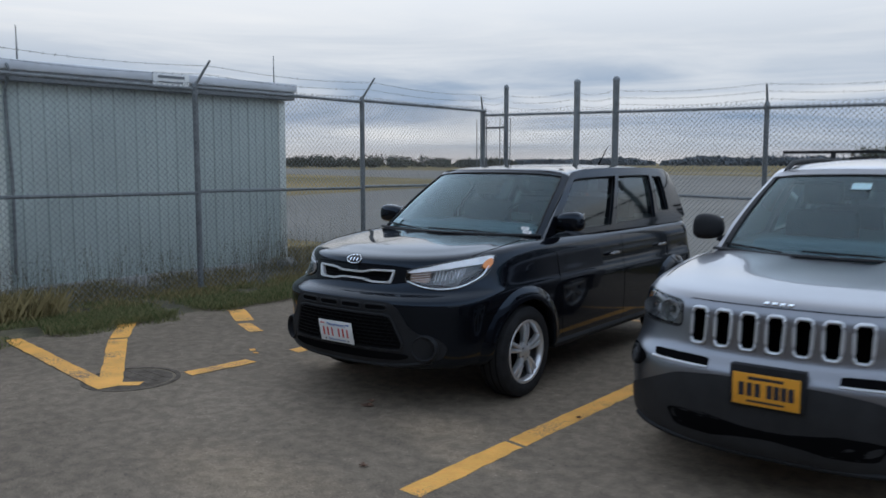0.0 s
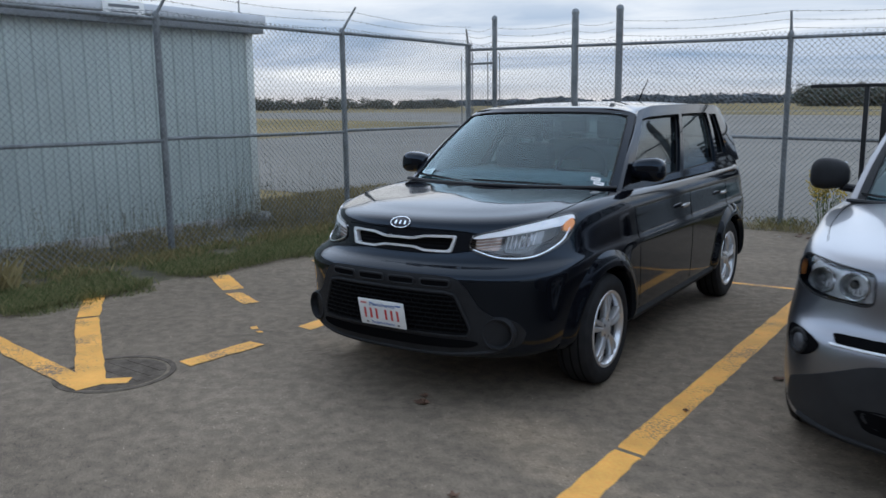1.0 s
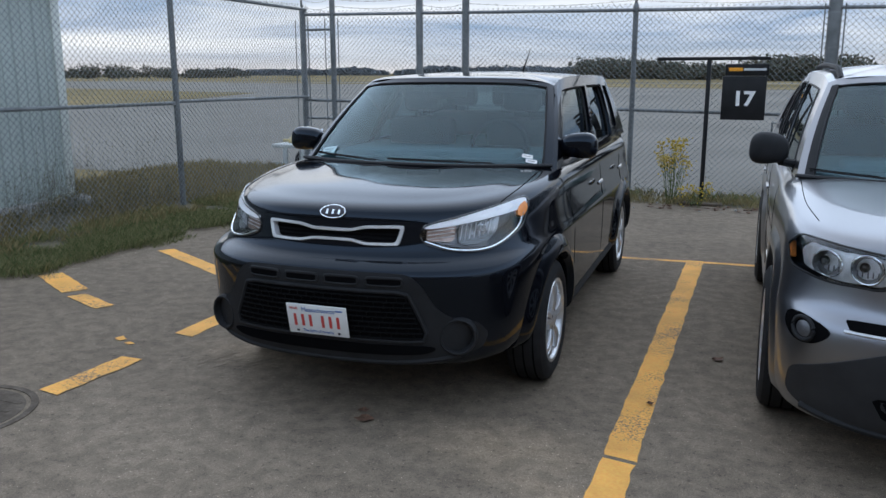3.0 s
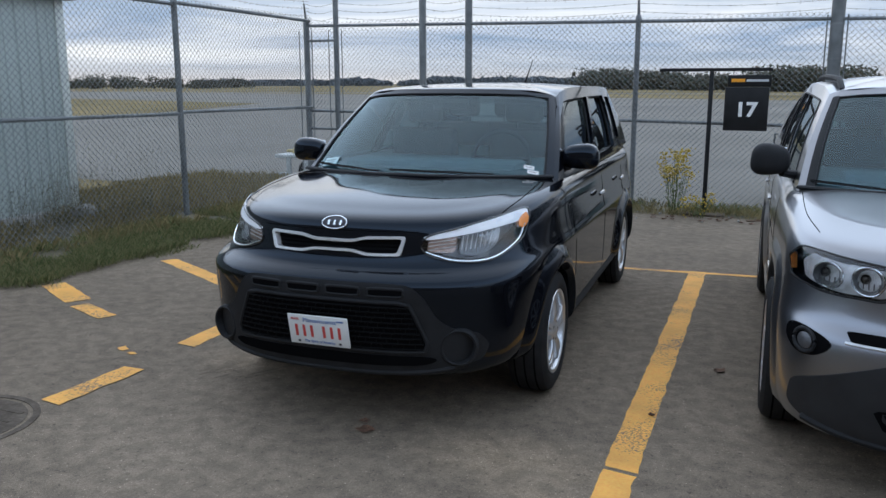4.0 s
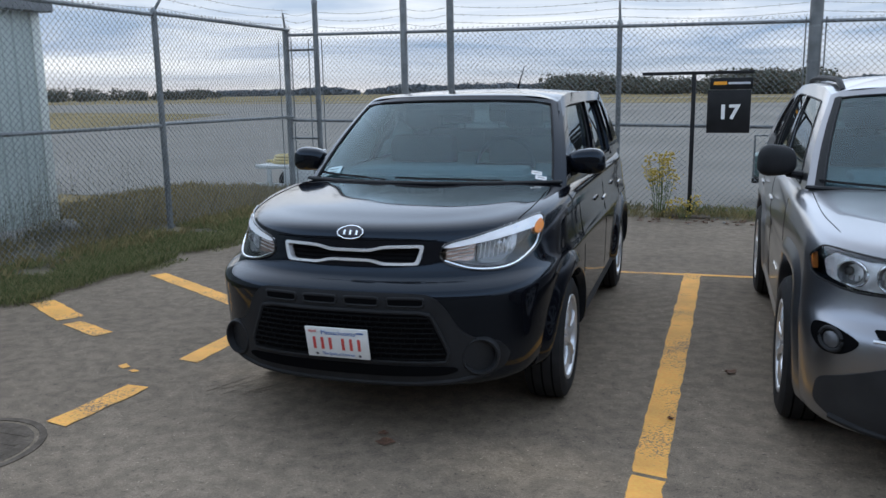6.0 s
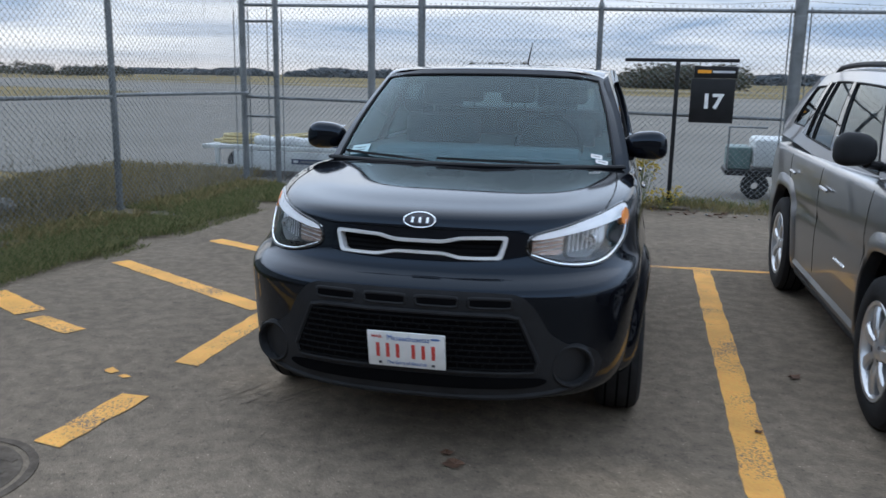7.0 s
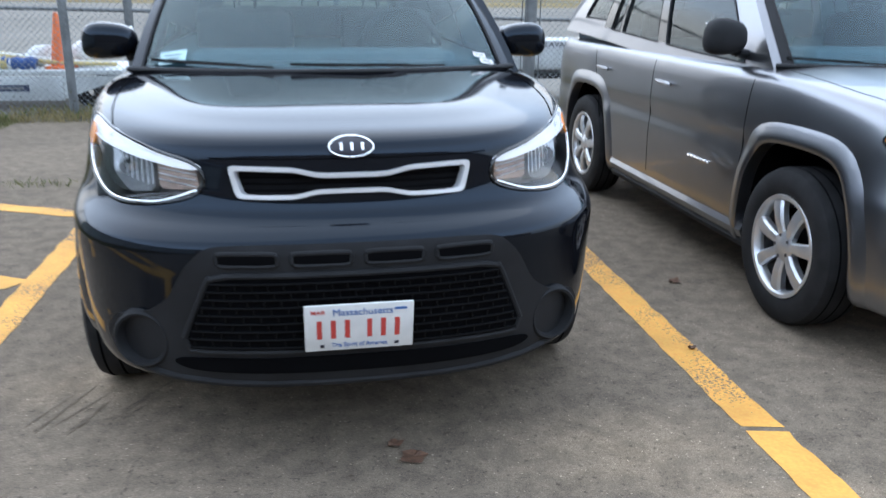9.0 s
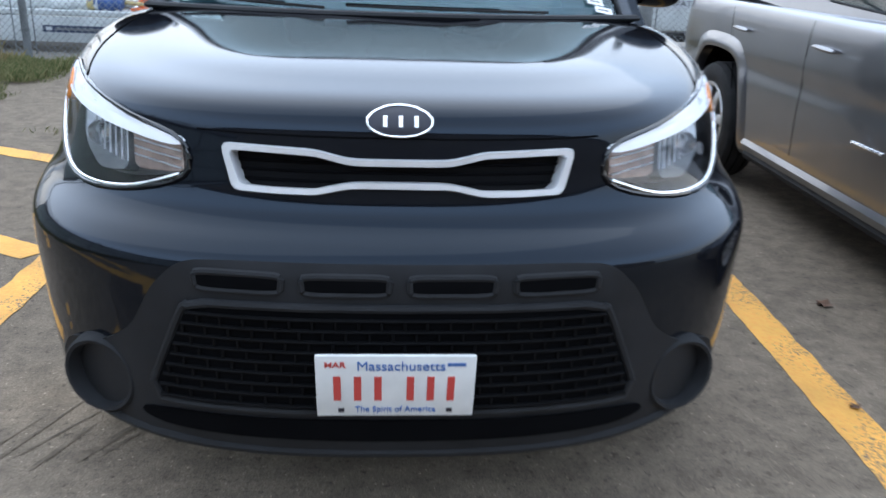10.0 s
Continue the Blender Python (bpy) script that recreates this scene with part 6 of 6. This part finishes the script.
lb = part("panel_label", boxes((1.52, 2.36, -0.016, -0.0125, 0.21, 0.29)), M["navy"], cart, "dark blue strip with pale bars")
part("bar", boxes((1.56, 1.63, -0.019, -0.0165, 0.23, 0.27)), M["trim"], lb)
part("bar", boxes((1.67, 2.3, -0.019, -0.0165, 0.235, 0.265)), M["trim_dk"], lb)
for x in (0.5, 3.0):
    for y in (0.25, 1.15):
        wl = part("wheel", lathe(bmesh.new(), [(0.05, -0.06), (0.16, -0.06), (0.19, -0.03), (0.19, 0.03), (0.16, 0.06), (0.05, 0.06)], 24, "y"), M["rubber"], cart)
        wl.matrix_basis = pose(x, y, 0.175)
for k in range(5):
    rnd = random.Random(k)
    pts = smooth_loop([(0.05 + 0.1 * k, 0.3 + 0.1 * k, 0.5), (0.9, 0.2 + 0.12 * k, 0.52 + 0.04 * rnd.random()), (1.8, 0.3 + 0.1 * k, 0.56 + 0.08 * rnd.random()), (2.6, 0.2 + 0.1 * k, 0.52 + 0.05 * rnd.random()), (3.3, 0.4, 0.5)], 8, False)
    tagged(part("hose", bar(pts, 0.025, 8), M["strap"] if k % 2 == 0 else M["sack"]), "pale yellow hose lying on the cart" if k % 2 == 0 else "white plastic hose lying on the cart", "hose").matrix_world = pose(-10.0, 12.3, 0)
for i, (x0, x1, mt, nm, lab) in enumerate([(0.85, 2.15, "sack", "rolled_tarpaulin", "rolled white sheeting on the cart"), (2.02, 2.42, "bluebag", "blue_roll", "blue canvas roll with yellow band on the cart")]):
    bm = bar([(x0 + (x1 - x0) * k / 10, 0.16, 0.535 + 0.012 * math.sin(k * 1.7)) for k in range(11)], 0.07, 12)
    ob = tagged(part(nm, bm, M[mt]), lab, "roll")
    ob.matrix_world = pose(-10.0, 12.3, 0)
    if i:
        part("band", lathe(bmesh.new(), [(0.073, 2.02), (0.074, 2.10)], 16, "x"), M["strap"], ob).matrix_basis = pose(0, 0.16, 0.535)
for k, (x, z, r) in enumerate([(2.35, 0.60, 0.14), (2.85, 0.62, 0.15), (3.05, 0.78, 0.12)]):
    bm = bmesh.new()
    bmesh.ops.create_icosphere(bm, subdivisions=3, radius=r, matrix=pose(x, 0.6, z))
    for v in bm.verts:
        v.co += Vector((1, 0.6, 0.7)) * (0.13 * noise.noise(v.co * 8 + Vector((k, 0, 0)))) 
        v.co.z = max(0.465, v.co.z)
    tagged(part("plastic_sack", bm, M["sack"], angle=60), "crumpled white plastic sack on the cart", "sack").matrix_world = pose(-10.0, 12.3, 0)
bm = bmesh.new()
for k in range(3):
    tube(bm, [(0.42 + (0.34 - 0.03 * k) * math.cos(a * math.tau / 24), 0.5 + (0.30 - 0.03 * k) * math.sin(a * math.tau / 24), 0.487 + 0.045 * k) for a in range(24)], 0.026, 8, True)
tagged(part("coiled_rope", bm, M["strap"]), "coil of pale yellow rope on the cart", "rope").matrix_world = pose(-10.0, 12.3, 0)
cone = thing("traffic_cone", "faded orange traffic cone standing on the cart", "cone", pose(-7.33, 12.6, 0.46))
part("cone_body", lathe(bmesh.new(), [(0.12, 0.03), (0.028, 0.66), (0.018, 0.67), (0.0, 0.67)], 28), M["cone"], cone)
part("cone_base", boxes((-0.16, 0.16, -0.16, 0.16, 0.0, 0.035), bevel=0.012), M["cone"], cone)

lav = thing("service_cart", "pale grey lavatory service cart behind the fence", "cart", pose(-2.25, 12.6, 0))
part("tank", boxes((0.35, 1.9, 0.0, 0.9, 0.42, 0.80), bevel=0.05), M["cart"], lav)
part("chassis", boxes((0.0, 2.2, 0.05, 0.85, 0.30, 0.37), bevel=0.01), M["signblack"], lav)
part("pump", boxes((0.02, 0.33, 0.1, 0.7, 0.38, 0.68), bevel=0.03), M["greencart"], lav)
part("rail", bar([(0.02, 0.05, 0.38), (0.02, 0.05, 0.95), (0.5, 0.05, 0.95)], 0.016, 8), M["galv"], lav)
sg = part("notice", boxes((0.95, 1.75, -0.012, -0.001, 0.70, 0.80)), M["trim"], lav)
lettering("lettering", "LAVATORY", 0.085, M["ink"], sg, pose(1.35, -0.0135, 0.75, 90), 1.3)
for x in (0.4, 1.75):
    wl = part("wheel", lathe(bmesh.new(), [(0.05, -0.06), (0.15, -0.06), (0.18, -0.03), (0.18, 0.03), (0.15, 0.06), (0.05, 0.06)], 24, "y"), M["rubber"], lav)
    wl.matrix_basis = pose(x, 0.12, 0.165)


# ---------------------------------------------------------------- plants and litter
def goldenrod(p, h, n, seed, label):
    rnd = random.Random(seed)
    g = thing("goldenrod", label, "plant", pose(*p))
    stems, lv, bl = bmesh.new(), bmesh.new(), bmesh.new()
    for k in range(n):
        a, r = rnd.uniform(0, math.tau), rnd.uniform(0.02, 0.15)
        hh = h * rnd.uniform(0.6, 1)
        top = Vector((r * 1.3 * math.cos(a), r * math.sin(a), hh))
        foot = Vector((r * 0.4 * math.cos(a), r * 0.4 * math.sin(a), 0))
        tube(stems, [foot, foot.lerp(top, 0.5) + Vector((0.01, 0, 0)), top], [0.004, 0.003, 0.002], 5)
        for i in range(16):
            c = foot.lerp(top, rnd.uniform(0.1, 0.85))
            d = Vector((rnd.uniform(-1, 1), rnd.uniform(-1, 1), rnd.uniform(0.0, 0.8))).normalized()
            s = d.cross(Vector((0, 0, 1))).normalized() * 0.007
            L = rnd.uniform(0.05, 0.09)
            lv.faces.new([lv.verts.new(q) for q in (c, c + d * L * 0.5 + s, c + d * L, c + d * L * 0.5 - s)])
        for i in range(34):
            c = top + Vector((rnd.gauss(0, 0.035), rnd.gauss(0, 0.03), -abs(rnd.gauss(0, 0.09)) + 0.03))
            bmesh.ops.create_icosphere(bl, subdivisions=1, radius=rnd.uniform(0.006, 0.013), matrix=Matrix.Translation(c))
    tagged(part("stalk", stems, M["leafgreen"], g), kind="stuff")
    tagged(part("foliage", lv, M["leafgreen"], g), kind="stuff")
    tagged(part("bloom", bl, M["bloom"], g), kind="stuff")


goldenrod((-3.32, 11.25, 0.0), 0.85, 15, 2, "tall goldenrod in yellow bloom at the fence")
goldenrod((-2.98, 11.05, 0.0), 0.30, 4, 6, "small goldenrod beside the sign foot")
rnd = random.Random(4)
spots = [(-3.74, 3.90, 0.05), (-3.80, 3.98, 0.03), (-2.27, 5.40, 0.04), (-2.95, 3.1, 0.03), (-2.52, 4.6, 0.02)] + [(rnd.uniform(-3.6, -2.2), rnd.uniform(10.75, 11.2), rnd.uniform(0.03, 0.05)) for _ in range(26)]
for x, y, r in spots:
    bm = bmesh.new()
    a0 = rnd.uniform(0, 6)
    ring = []
    for k in range(10):
        a = k * math.tau / 10
        q = r * (1.0 if k % 2 else 0.62) * (1 + 0.3 * math.cos(a))
        ring.append(bm.verts.new((q * math.cos(a + a0), q * math.sin(a + a0), 0.006 + 0.012 * math.sin(3 * a) ** 2)))
    mid = bm.verts.new((0, 0, 0.004))
    for k in range(10):
        bm.faces.new((ring[k], ring[(k + 1) % 10], mid))
    tagged(part("dead_leaf", bm, M["rust"]), "curled brown dead leaf on asphalt", "leaf", "leaves on the ground").matrix_world = pose(x, y, 0.0)
for k in range(40):
    x, y = rnd.uniform(-7.3, 1.5), rnd.uniform(10.7, 11.3)
    bm = bmesh.new()
    bmesh.ops.create_icosphere(bm, subdivisions=1, radius=rnd.uniform(0.008, 0.025))
    for v in bm.verts:
        v.co = v.co * (1 + 0.4 * noise.noise(v.co * 60 + Vector((k, 0, 0))))
        v.co.z *= 0.6
    tagged(part("pebble", bm, M["stone"]), "small grey stone beside the fence", "stone", "stones along the fence").matrix_world = pose(x, y, 0.008)
